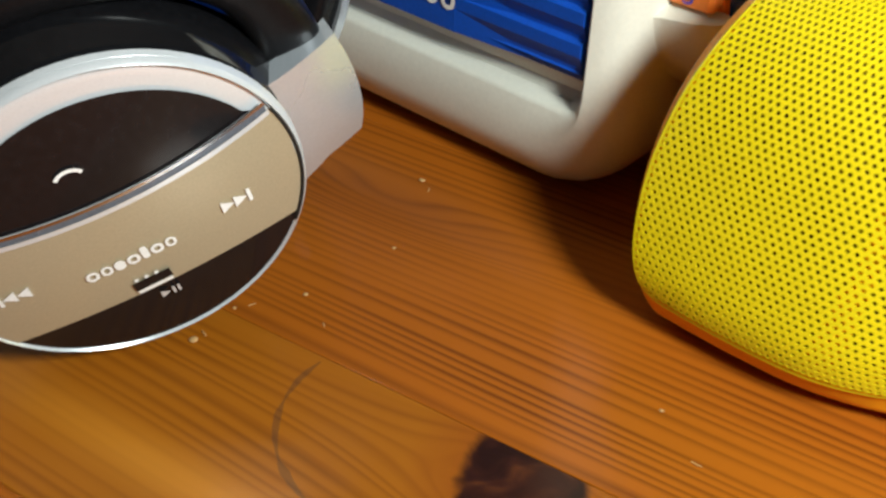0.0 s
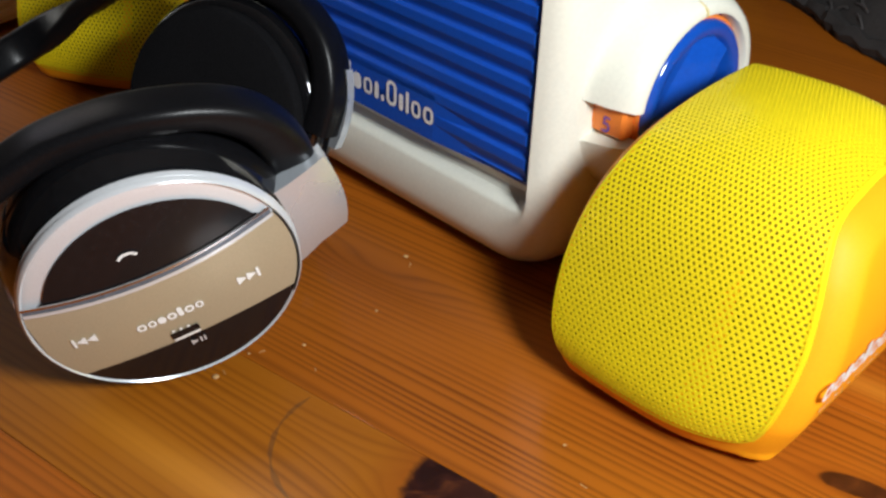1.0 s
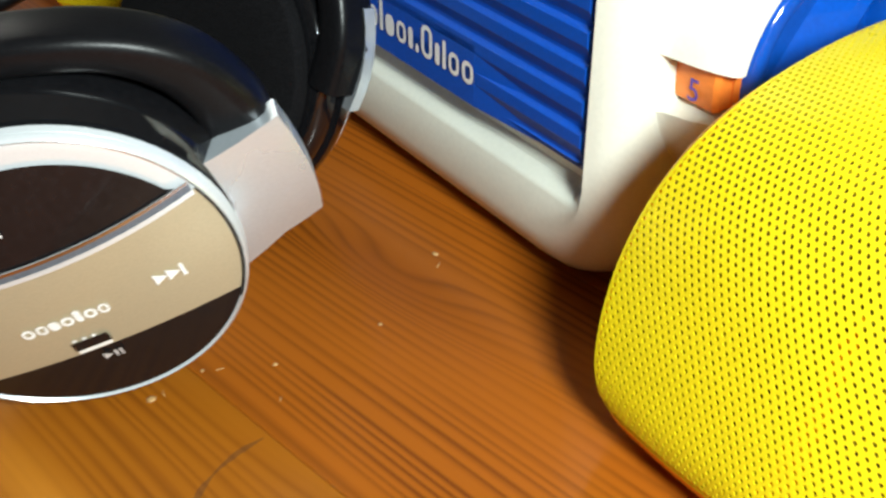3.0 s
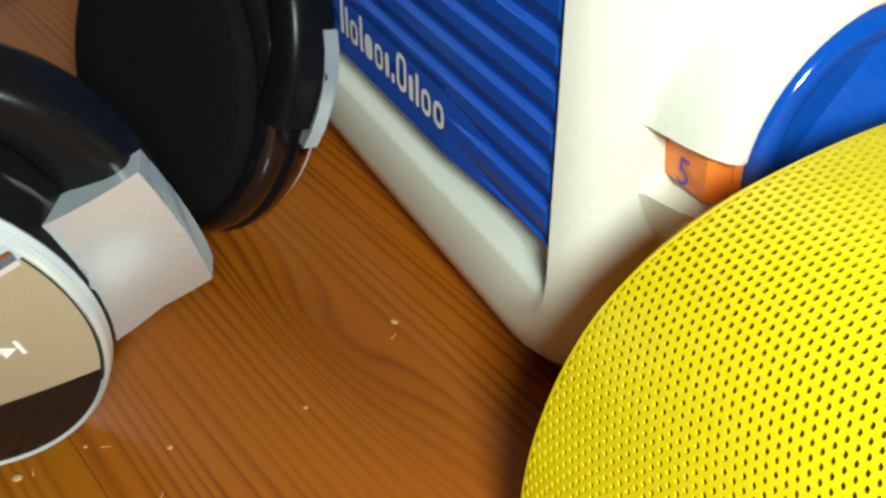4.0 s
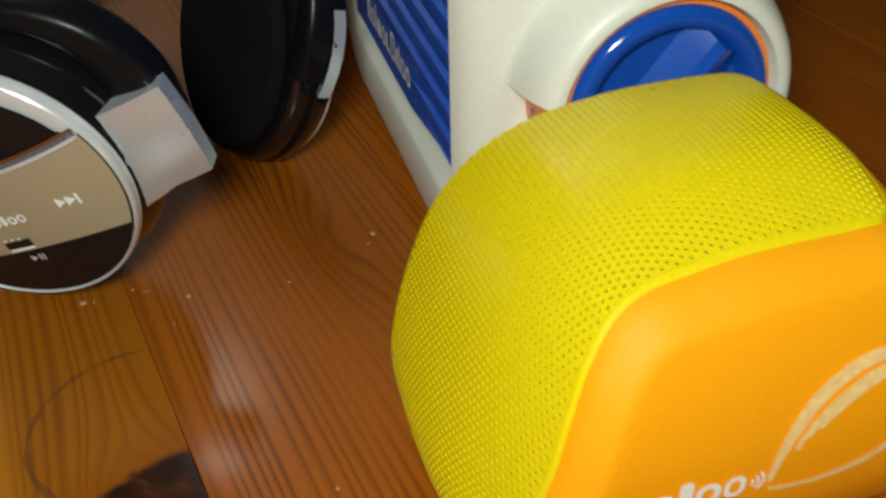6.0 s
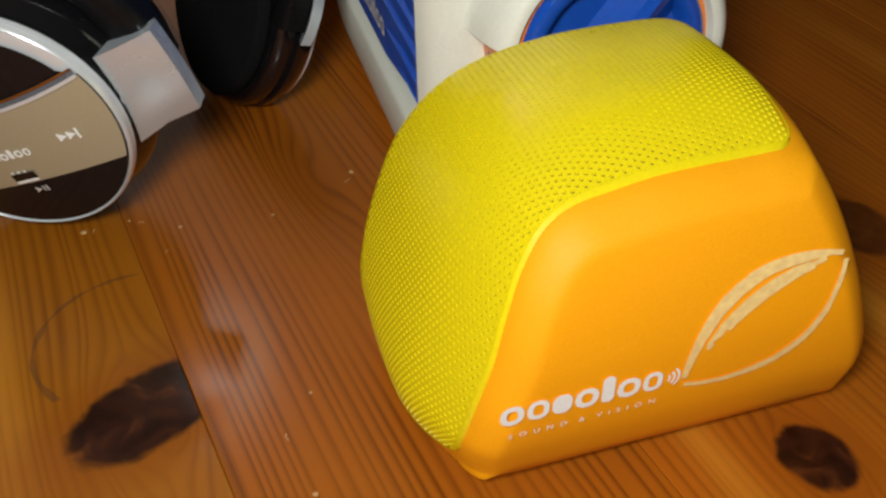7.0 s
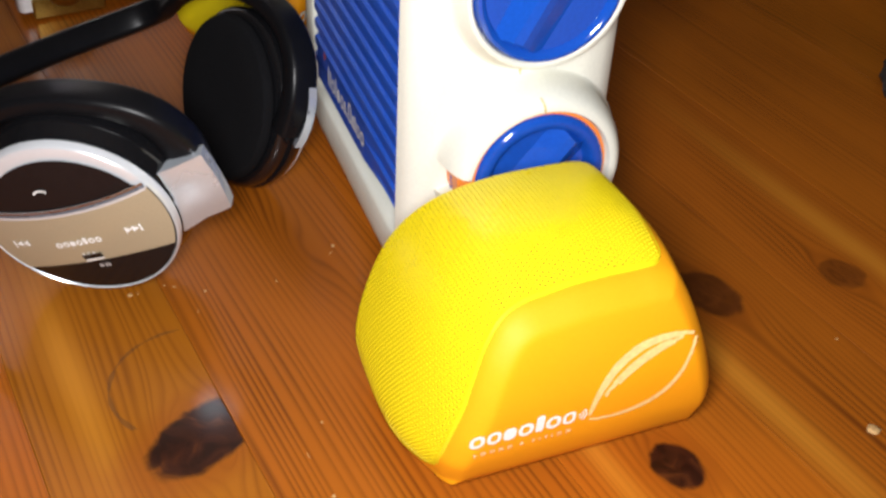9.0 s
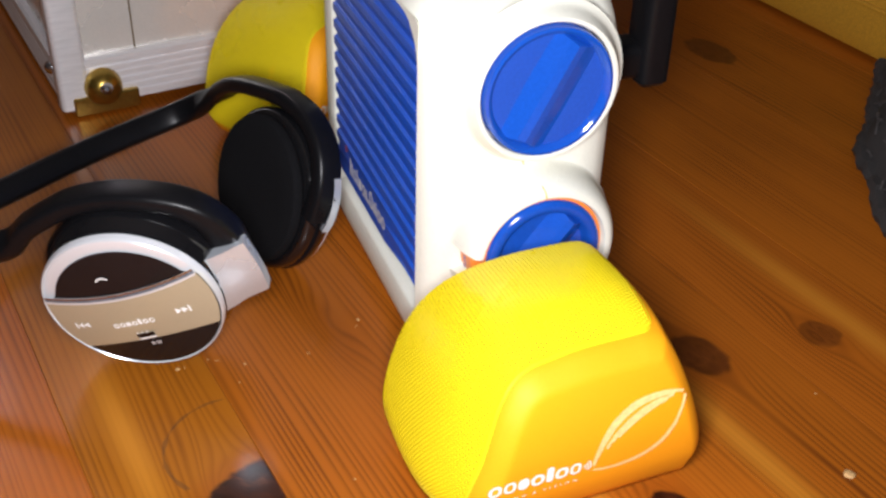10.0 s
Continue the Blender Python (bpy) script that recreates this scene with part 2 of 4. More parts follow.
YARN = surface("charcoal_yarn", (0.030, 0.027, 0.026), 0.85, grain=1800, spread=0.5, bump=0.6, dark=0.4)
YARN_EDGE = surface("grey_shiny_yarn", (0.07, 0.065, 0.065), 0.5, grain=1800, spread=0.5, bump=0.6, dark=0.4)
MUSTARD = surface("mustard_cloth", (0.52, 0.26, 0.010), 0.8, grain=1300, spread=0.25, bump=0.4, dark=0.3)
CRUMB = surface("pale_crumb", (0.55, 0.33, 0.13), 0.7, grain=900, spread=0.3)
PLASTER = surface("wall_plaster", (0.26, 0.22, 0.18), 0.9, grain=300, spread=0.06, stain=2, dark=0.2)
CEIL = surface("ceiling_paint", (0.62, 0.58, 0.52), 0.9, grain=300, spread=0.04, stain=2, dark=0.15)
FLOORING = surface("dark_floor_boards", (0.16, 0.085, 0.04), 0.5, grain=60, spread=0.3, stain=4, dark=0.3, stretch=(0.08, 1, 1))
GLOW, gt, gb = nodes_of("lamp_glass")
gb.inputs["Emission Color"].default_value = (1, 0.88, 0.78, 1)
gb.inputs["Emission Strength"].default_value = 3.5

# ---- mesh helpers ----


def mesh_from(name, verts, faces, material, smooth=True):
    me = bpy.data.meshes.new(name)
    me.from_pydata([tuple(v) for v in verts], [], faces)
    me.materials.append(material)
    bm = bmesh.new()
    bm.from_mesh(me)
    bmesh.ops.recalc_face_normals(bm, faces=bm.faces)
    bm.to_mesh(me)
    bm.free()
    if smooth:
        me.shade_smooth()
        me.set_sharp_from_angle(angle=radians(38))
    return me


def part(name, data, parent, label=""):
    """Links a mesh as one part under a thing or a part."""
    ob = new(name, data)
    ob.parent = parent
    if label:
        ob["label"] = label
    return ob


def thing(name, m, label, category, group="", kind=""):
    ob = new(name)
    ob.empty_display_size = 0.02
    ob.matrix_world = m
    return tagged(ob, label, category, group, kind)


def lofted(loops, close=True, cap_a=False, cap_b=False):
    """Faces between loops of equally many points."""
    n = len(loops[0])
    verts = [v for lp in loops for v in lp]
    faces = []
    for k in range(len(loops) - 1):
        for i in range(n if close else n - 1):
            j = (i + 1) % n
            faces.append((k * n + i, k * n + j, (k + 1) * n + j, (k + 1) * n + i))
    if cap_a:
        faces.append(tuple(range(n)))
    if cap_b:
        faces.append(tuple(range((len(loops) - 1) * n, len(loops) * n)))
    return verts, faces


def joined(*pieces):
    verts, faces = [], []
    for v, f in pieces:
        o = len(verts)
        verts += list(v)
        faces += [tuple(i + o for i in q) for q in f]
    return verts, faces


def rrect(x0, x1, z0, z1, r, n=6):
    out = []
    for cx, cz, a0 in ((x1 - r, z1 - r, 0), (x0 + r, z1 - r, 90), (x0 + r, z0 + r, 180), (x1 - r, z0 + r, 270)):
        for i in range(n + 1):
            a = radians(a0 + 90 * i / n)
            out.append((cx + r * math.cos(a), cz + r * math.sin(a)))
    return out


def slab(x0, x1, y0, y1, z0, z1, e=0.001, r=0.004, n=4):
    """A box with rounded corners in x-y and eased upper and lower edges."""
    loops = []
    for d, z in ((e, z0), (0, z0 + e), (0, z1 - e), (e, z1)):
        loops.append([(x, y, z) for x, y in rrect(x0 + d, x1 - d, y0 + d, y1 - d, max(r - d, 1e-4), n)])
    return lofted(loops, cap_a=True, cap_b=True)


def smooth_path(pts, steps=8):
    p = [Vector(q) for q in pts]
    out = []
    for i in range(len(p) - 1):
        a, b, c, d = p[max(i - 1, 0)], p[i], p[i + 1], p[min(i + 2, len(p) - 1)]
        for k in range(steps):
            s = k / steps
            out.append(0.5 * ((2 * b) + (c - a) * s + (2 * a - 5 * b + 4 * c - d) * s * s + (3 * b - a - 3 * c + d) * s ** 3))
    out.append(p[-1])
    return out


def swept(path, section, ups, grow=None):
    """A section (list of (side, up)) along a path; ups: the up direction along it."""
    loops = []
    n = len(path)
    for i, p in enumerate(path):
        tan = (path[min(i + 1, n - 1)] - path[max(i - 1, 0)]).normalized()
        up = ups[i] if isinstance(ups, list) else Vector(ups)
        side = tan.cross(up).normalized()
        up = side.cross(tan).normalized()
        g = grow[i] if grow else 1.0
        loops.append([p + side * a + up * b * g for a, b in section])
    return lofted(loops, cap_a=True, cap_b=True)


def round_section(w, h, r, n=3):
    return rrect(-w / 2, w / 2, -h / 2, h / 2, r, n)


def turned(profile, n=48, axis="z", centre=(0, 0, 0), a0=0.0, a1=360.0):
    """A lathe shape from (radius, height) pairs."""
    full = abs(a1 - a0) >= 359.9
    m = n if full else n + 1
    loops = []
    for r, h in profile:
        lp = []
        for i in range(m):
            a = radians(a0 + (a1 - a0) * i / n)
            c, s = r * math.cos(a), r * math.sin(a)
            p = (c, s, h) if axis == "z" else (h, c, s)
            lp.append((p[0] + centre[0], p[1] + centre[1], p[2] + centre[2]))
        loops.append(lp)
    return lofted(loops, close=full)


def lettering(text, size):
    """Outlines of words in the built-in font, as a flat mesh's points and faces, centred."""
    cu = bpy.data.curves.new("lettering", "FONT")
    cu.body, cu.size, cu.align_x, cu.align_y = text, size, "CENTER", "CENTER"
    cu.resolution_u = 3
    ob = new("lettering", cu)
    bpy.context.view_layer.update()
    me = bpy.data.meshes.new_from_object(ob.evaluated_get(bpy.context.evaluated_depsgraph_get()))
    v = [tuple(q.co) for q in me.vertices]
    f = [tuple(q.vertices) for q in me.polygons]
    bpy.data.objects.remove(ob)
    bpy.data.meshes.remove(me)
    return v, f


def strokes(lines, w):
    """Flat bars along two-dimensional lines ((x0, y0, x1, y1), ...)."""
    verts, faces = [], []
    for x0, y0, x1, y1 in lines:
        d = Vector((x1 - x0, y1 - y0))
        k = max(1, int(d.length / 0.002))
        nrm = Vector((-d.y, d.x)).normalized() * w / 2
        o = len(verts)
        for i in range(k + 1):
            p = Vector((x0, y0)) + d * i / k
            verts += [(p.x + nrm.x, p.y + nrm.y, 0), (p.x - nrm.x, p.y - nrm.y, 0)]
        faces += [(o + 2 * i, o + 2 * i + 1, o + 2 * i + 3, o + 2 * i + 2) for i in range(k)]
    return verts, faces


def word_shapes(widths, heights, h, gap, rings=()):
    """A wordmark as a row of plain rounded blocks; those named in rings are hollow."""
    pieces = []
    x = 0.0
    for k, (w, tall) in enumerate(zip(widths, heights)):
        top = h * tall
        r = 0.46 * min(w, top)
        outer = [(px, py, 0) for px, py in rrect(x, x + w, 0, top, r, 4)]
        if k in rings:
            e = 0.27 * min(w, top)
            inner = [(px, py, 0) for px, py in rrect(x + e, x + w - e, e, top - e, max(r - e, 1e-5), 4)]
            pieces.append(lofted([outer, inner]))
        else:
            pieces.append((outer, [tuple(range(len(outer)))]))
        x += w + gap
    vs, fs = joined(*pieces)
    return [(a - (x - gap) / 2, q, 0) for a, q, _ in vs], fs


# ---- room ----


def block(name, x0, x1, y0, y1, z0, z1, material):
    me = mesh_from(name, *slab(x0, x1, y0, y1, z0, z1, 0.002, 0.004, 2), material)
    return tagged(new(name, me), kind="structure")


tagged(block("floor", -2.6, 2.6, -2.2, 3.0, -0.80, -0.74, FLOORING), "dark wooden floor below the table", "floor")
tagged(block("ceiling", -2.6, 2.6, -2.2, 3.0, 1.62, 1.70, CEIL), "plain off-white painted ceiling", "ceiling")
tagged(block("wall_north", -2.6, 2.6, 2.9, 3.0, -0.74, 1.62, PLASTER), "plain beige plaster wall", "wall")
tagged(block("wall_south", -2.6, 2.6, -2.2, -2.1, -0.74, 1.62, PLASTER), "plain beige plaster wall", "wall")
tagged(block("wall_west", -2.6, -2.5, -2.1, 2.9, -0.74, 1.62, PLASTER), "plain beige plaster wall", "wall")
tagged(block("wall_east", 2.5, 2.6, -2.1, 2.9, -0.74, 1.62, PLASTER), "plain beige plaster wall", "wall")
for place in ((-1.30, 1.20), (-1.75, 1.05)):
    cl = thing("ceiling_lamp", pose(*place, 1.62), "round white glass ceiling lamp, switched on", "lamp", "ceiling lamps")
    part("shade", mesh_from("shade", *turned([(0.0, -0.045), (0.05, -0.042), (0.075, -0.03), (0.085, -0.012), (0.08, 0.0)], 32), GLOW), cl)

# ---- table ----
BOARDS = Matrix.Rotation(radians(-29.0), 4, "Z")
table = thing("table", BOARDS, "lacquered knotty pine table of wide boards", "table")
for lx, ly in ((-0.72, -0.22), (0.62, -0.22), (-0.72, 0.80), (0.62, 0.80)):
    part("leg", mesh_from("leg", *slab(lx - 0.03, lx + 0.03, ly - 0.03, ly + 0.03, -0.74, -0.032, 0.003, 0.008), PINE), table)
JOINTS = [-0.30, -0.19, -0.085, 0.0, 0.091, 0.149, 0.2320, 0.300, 0.3560, 0.415, 0.510, 0.600, 0.700, 0.800, 0.90]
for k in range(len(JOINTS) - 1):
    y0, y1 = JOINTS[k] + 0.00006, JOINTS[k + 1] - 0.00006
    lp = []
    for d, z in ((0, -0.03), (0, -0.00015), (0.0001, -0.00005), (0.0003, 0.0)):
        lp.append([(-0.80, y0 + d, z), (0.70, y0 + d, z), (0.70, y1 - d, z), (-0.80, y1 - d, z)])
    part("plank", mesh_from("plank", *lofted(lp, cap_a=True, cap_b=True), HONEY if k == 4 else RUSSET if k in (5, 7, 10) else PINE, smooth=False), table)

# ---- toy radio ----
UX, UY = math.cos(radians(-38.4)), math.sin(radians(-38.4))
VX, VY = -UY, UX
TOY = Matrix.Translation((UX * -0.165 + VX * 0.244, UY * -0.165 + VY * 0.244, 0)) @ Matrix.Rotation(radians(-38.4), 4, "Z")


def toy_radio():
    toy = thing("toy_radio", TOY, "cream and blue plastic toy radio with two knobs, on the table", "toy")
    X0, X1, Z1 = -0.073, 0.066, 0.153
    # shell: from the back over the sides to the front frame and into its opening
    loops = []
    for d, y, low in ((0.016, 0.039, 0.0232), (0.009, 0.0378, 0.0130), (0.004, 0.0345, 0.0058), (0.001, 0.029, 0.0014), (0, 0.022, 0), (0, -0.0210, 0.0002), (0.0002, -0.0265, 0.0014), (0.0010, -0.0310, 0.0036), (0.0034, -0.0347, 0.0070), (0.0066, -0.0366, 0.0108), (0.0088, -0.0374, 0.0138)):
        loops.append([(x, y, z) for x, z in rrect(X0 + d, X1 - d, low, Z1 - d, 0.0225 - 0.6 * d, 7)])
    ox0, ox1, oz0, oz1 = -0.0535, 0.0562, 0.0265, 0.1445
    for g, y in ((-0.0012, -0.0373), (-0.0002, -0.0366), (0.0006, -0.0345), (0.0010, -0.0325)):
        loops.append([(x, y, z) for x, z in rrect(ox0 + g, ox1 - g, oz0 + g, oz1 - g, 0.004, 7)])
    loops.append([(x, -0.0312, z) for x, z in rrect(ox0 + 0.001, ox1 - 0.001, oz0 + 0.0030, oz1 - 0.001, 0.003, 7)])
    loops.append([(x, -0.0318, z) for x, z in rrect(ox0 + 0.001, ox1 - 0.001, oz0 + 0.0065, oz1 - 0.001, 0.003, 7)])
    body = part("body", mesh_from("body", *lofted(loops, cap_a=True, cap_b=True), CREAM), toy, "cream plastic shell")
    # ribbed blue front
    px0, px1, pz0, pz1 = -0.0525, 0.0553, 0.0340, 0.1430
    v, f = [], []
    prof = [(-0.0325, pz0), (-0.0349, pz0 + 0.0005), (-0.0352, pz0 + 0.0022)]
    z = pz0 + 0.0022
    while z + 0.0075 < pz1:
        prof += [(-0.0361, z + 0.0002), (-0.0356, z + 0.0006), (-0.0357, z + 0.0015), (-0.0369, z + 0.0044), (-0.0369, z + 0.0073)]
        z += 0.0075
    prof += [(-0.0352, pz1 - 0.0006), (-0.0325, pz1)]
    n = len(prof)
    xs = (px0 + 0.0004, px1 - 0.0003)
    v, f = lofted([[(x, y, zz) for y, zz in prof] for x in xs], close=False)
    f += [tuple(range(n)), tuple(range(n, 2 * n))]
    plate = slab(px0, px1, pz0, pz1, 0, 0.0010, 0.0004, 0.003, 4)
    plate = ([(a, -0.0330 - c, b) for a, b, c in plate[0]], plate[1])
    text_plate = slab(-0.0488, 0.0190, pz0 + 0.0004, pz0 + 0.0162, 0, 0.0044, 0.0003, 0.0006, 3)
    text_plate = ([(a, -0.0325 - c, b) for a, b, c in text_plate[0]], text_plate[1])
    wedge = lofted([[(x, -0.0325, pz0 + 0.0005), (x, y, pz0 + 0.0007), (x, y, pz0 + 0.0159), (x, -0.0325, pz0 + 0.0161)] for x, y in ((0.0186, -0.03688), (0.0400, -0.0352))], cap_a=True, cap_b=True)
    panel = part("front_panel", mesh_from("front_panel", *joined((v, f), plate, text_plate, wedge), BLUE, smooth=False), toy, "blue ribbed plastic panel")
    # wordmark, as bars
    bars = word_shapes([0.0016, 0.0014, 0.0041, 0.0015, 0.0039, 0.0041, 0.0019, 0.0014, 0.0046, 0.0019, 0.0014, 0.0041, 0.0044], [1.5, 1.3, 1, 1.5, 1, 1, 1, 0.4, 1.5, 1, 1.3, 1, 1], 0.0056, 0.0011, (2, 5, 8, 11, 12))
    part("wordmark", mesh_from("wordmark", [(a - 0.0060, -0.0372, b + pz0 + 0.0058) for a, b, c in bars[0]], bars[1], WHITE, smooth=False), panel, "small white wordmark")["kind"] = "stuff"
    dot = turned([(0.0, 0.0), (0.0016, 0.0)], 12)
    part("emblem", mesh_from("emblem", [(a - 0.0360, -0.0372, b + pz0 + 0.0155) for a, b, c in dot[0]], dot[1], RED, smooth=False), panel, "small red emblem")
    # blue inlay of the top
    top = slab(-0.060, 0.049, -0.0285, 0.027, Z1 - 0.003, Z1 + 0.0012, 0.0006, 0.004)
    part("top_panel", mesh_from("top_panel", *top, BLUE), toy, "blue plastic top inlay")
    # upper knob in its collar
    cy, cz = 0.0045, 0.1215
    collar = turned([(0.0318, 0.0654), (0.0300, 0.0662), (0.0290, 0.0676), (0.0283, 0.0690), (0.0275, 0.0710), (0.0264, 0.0728), (0.0254, 0.0730), (0.0247, 0.0722), (0.0245, 0.064)], 64, "x", (0, cy, cz))
    part("collar", mesh_from("collar", *collar, CREAM), toy)
    disc = turned([(0.0241, 0.062), (0.0241, 0.0728), (0.0236, 0.0741), (0.0226, 0.0744), (0.0214, 0.0738), (0.0206, 0.0722), (0.0, 0.0718)], 64, "x", (0, cy, cz))
    knob = part("upper_knob", mesh_from("upper_knob", *disc, KNOB_BLUE), toy, "round glossy blue knob")
    ridge_angle = radians(62)

    def ridge(width, rise, x, half, cyy, czz, ang):
        pts = []
        for s in (-1, 1):
            e = half * s
            pts.append([(x, e, -width), (x + rise * 0.8, e * 0.93, -width * 0.28), (x + rise, e * 0.90, 0), (x + rise * 0.8, e * 0.93, width * 0.28), (x, e, width)])
        vv, ff = lofted(pts, close=True, cap_a=True, cap_b=True)
        c, s = math.cos(ang), math.sin(ang)
        return [(a, cyy + b * c - d * s, czz + b * s + d * c) for a, b, d in vv], ff

    part("grip", mesh_from("grip", *ridge(0.0105, 0.0042, 0.0715, 0.0208, cy, cz, ridge_angle), KNOB_BLUE, smooth=False), knob)
    # lower boss with a notch, the dial and its knob
    cy, cz = 0.0047, 0.0587
    ring = [(0.0328, 0.0657), (0.0322, 0.0666), (0.0319, 0.0680), (0.0314, 0.0702), (0.0306, 0.0738), (0.0292, 0.0773), (0.0276, 0.0797), (0.0260, 0.0805), (0.0246, 0.0803), (0.0240, 0.0790), (0.0238, 0.064)]
    v, f = turned(ring, 60, "x", (0, cy, cz), -166, 172)
    m = len(ring)
    f = list(f) + [tuple(k * 61 for k in range(m)), tuple(k * 61 + 60 for k in range(m))]
    part("boss", mesh_from("boss", v, f, CREAM), toy)
    dv, df = turned([(0.010, 0.058), (0.0232, 0.058), (0.0238, 0.0775), (0.0222, 0.0782), (0.0218, 0.0700), (0.010, 0.0700)], 60, "x", (0, cy, cz))
    tab = turned([(0.020, 0.060), (0.0276, 0.060), (0.0276, 0.0758), (0.0268, 0.0768), (0.020, 0.0772)], 10, "x", (0, cy, cz), 169, 191)
    tf = list(tab[1]) + [tuple(k * 11 for k in range(5)), tuple(k * 11 + 10 for k in range(5))]
    dial = part("dial", mesh_from("dial", *joined((dv, df), (tab[0], tf)), DIAL), toy, "orange number dial")
    tv, tf = lettering("5", 0.0068)
    part("number", mesh_from("number", [(0.0712 + a, cy - 0.0279, cz - 0.0024 + q) for a, q, c in tv], tf, PURPLE, smooth=False), dial, "purple number 5")
    disc = turned([(0.0226, 0.070), (0.0226, 0.0782), (0.0221, 0.0796), (0.0210, 0.0803), (0.0191, 0.0803), (0.0180, 0.0796), (0.0170, 0.0776), (0.0164, 0.0762), (0.0, 0.0758)], 64, "x", (0, cy, cz))
    knob = part("lower_knob", mesh_from("lower_knob", *disc, KNOB_BLUE), toy, "round glossy blue knob")
    part("grip", mesh_from("grip", *ridge(0.0085, 0.0060, 0.0757, 0.0180, cy, cz, radians(52)), KNOB_BLUE, smooth=False), knob)
    # glued seam of the two half shells
    line = []
    for z in (0.083, 0.0905):
        line.append([(0.0655, -0.0004, z), (0.0664, -0.0004, z), (0.0664, 0.0004, z), (0.0655, 0.0004, z)])
    bits = [lofted(line, cap_a=True, cap_b=True)]
    path = smooth_path([(0.0663, 0.0, 0.0935), (0.0665, 0.0, 0.0905), (0.0690, 0.0008, 0.0893), (0.0760, 0.0022, 0.0878), (0.0800, 0.0030, 0.0858), (0.0808, 0.0032, 0.0838)], 4)
    bits.append(swept(path, round_section(0.0007, 0.0007, 0.0002, 2), (0, 1, 0)))
    part("seam", mesh_from("seam", *joined(*bits), SEAM), toy, "yellowed seam line")
    # folded black handle at the back
    stub = slab(0.022, 0.038, -0.0072, 0.0072, 0.036, 0.066, 0.001, 0.004)
    stub = ([(a, c, 0.109 + b) for a, b, c in stub[0]], stub[1])
    bar = slab(0.024, 0.041, 0.060, 0.073, 0.099, 0.215, 0.002, 0.004)
    handle = part("handle", mesh_from("handle", *joined(bar), RUBBER), toy, "black folding handle")
    part("pivot", mesh_from("pivot", *stub, RUBBER), handle)
    return toy


toy_radio()

# ---- speakers ----
OUTLINE = [(-0.0402, 0.0006), (-0.0464, 0.0043), (-0.0487, 0.0130), (-0.0469, 0.0230), (-0.0433, 0.0350), (-0.0392, 0.0470), (-0.0341, 0.0570), (-0.0270, 0.0655), (-0.0175, 0.0712),
           (-0.004, 0.0743), (0.010, 0.0746), (0.0215, 0.0735), (0.0297, 0.0695), (0.0347, 0.0620), (0.0395, 0.0510), (0.0446, 0.0370), (0.0493, 0.0230), (0.0509, 0.0130), (0.0487, 0.0047), (0.0428, 0.0007)]
DEPTHS = [(0.0, 0.0255), (0.004, 0.0302), (0.009, 0.0330), (0.020, 0.0370), (0.035, 0.0388), (0.048, 0.0378), (0.058, 0.0356), (0.066, 0.0330), (0.075, 0.0300)]


def crown(nr, side, q):
    """How far the skin draws in towards the front and back edges."""
    return (0.0064 * abs(q) ** 2.4 if side < 0 else 0.0018 * q * q) * (1 - 0.50 * max(0.0, min(1.0, nr.x * 1.4))) * (1 - 0.55 * max(0.0, -2 * nr.x * nr.y) ** 2)


def half_depth(z, side=-1):
    """Half the depth at a height, as a smooth curve through DEPTHS."""
    z = min(max(z, 0.0), 0.0749)
    k = max(i for i in range(len(DEPTHS) - 1) if DEPTHS[i][0] <= z)

    def slope(i):
        (za, da), (zb, db) = DEPTHS[max(i - 1, 0)], DEPTHS[min(i + 1, len(DEPTHS) - 1)]
        return (db - da) / (zb - za)

    (z0, d0), (z1, d1) = DEPTHS[k], DEPTHS[k + 1]
    h = z1 - z0
    w = (z - z0) / h
    d = d0 * (1 + 2 * w) * (1 - w) ** 2 + d1 * w * w * (3 - 2 * w) + h * w * (1 - w) * (slope(k) * (1 - w) - slope(k + 1) * w)
    return d - (0.0022 + 0.0026 * (z / 0.075) ** 1.5 if side > 0 else 0.0)


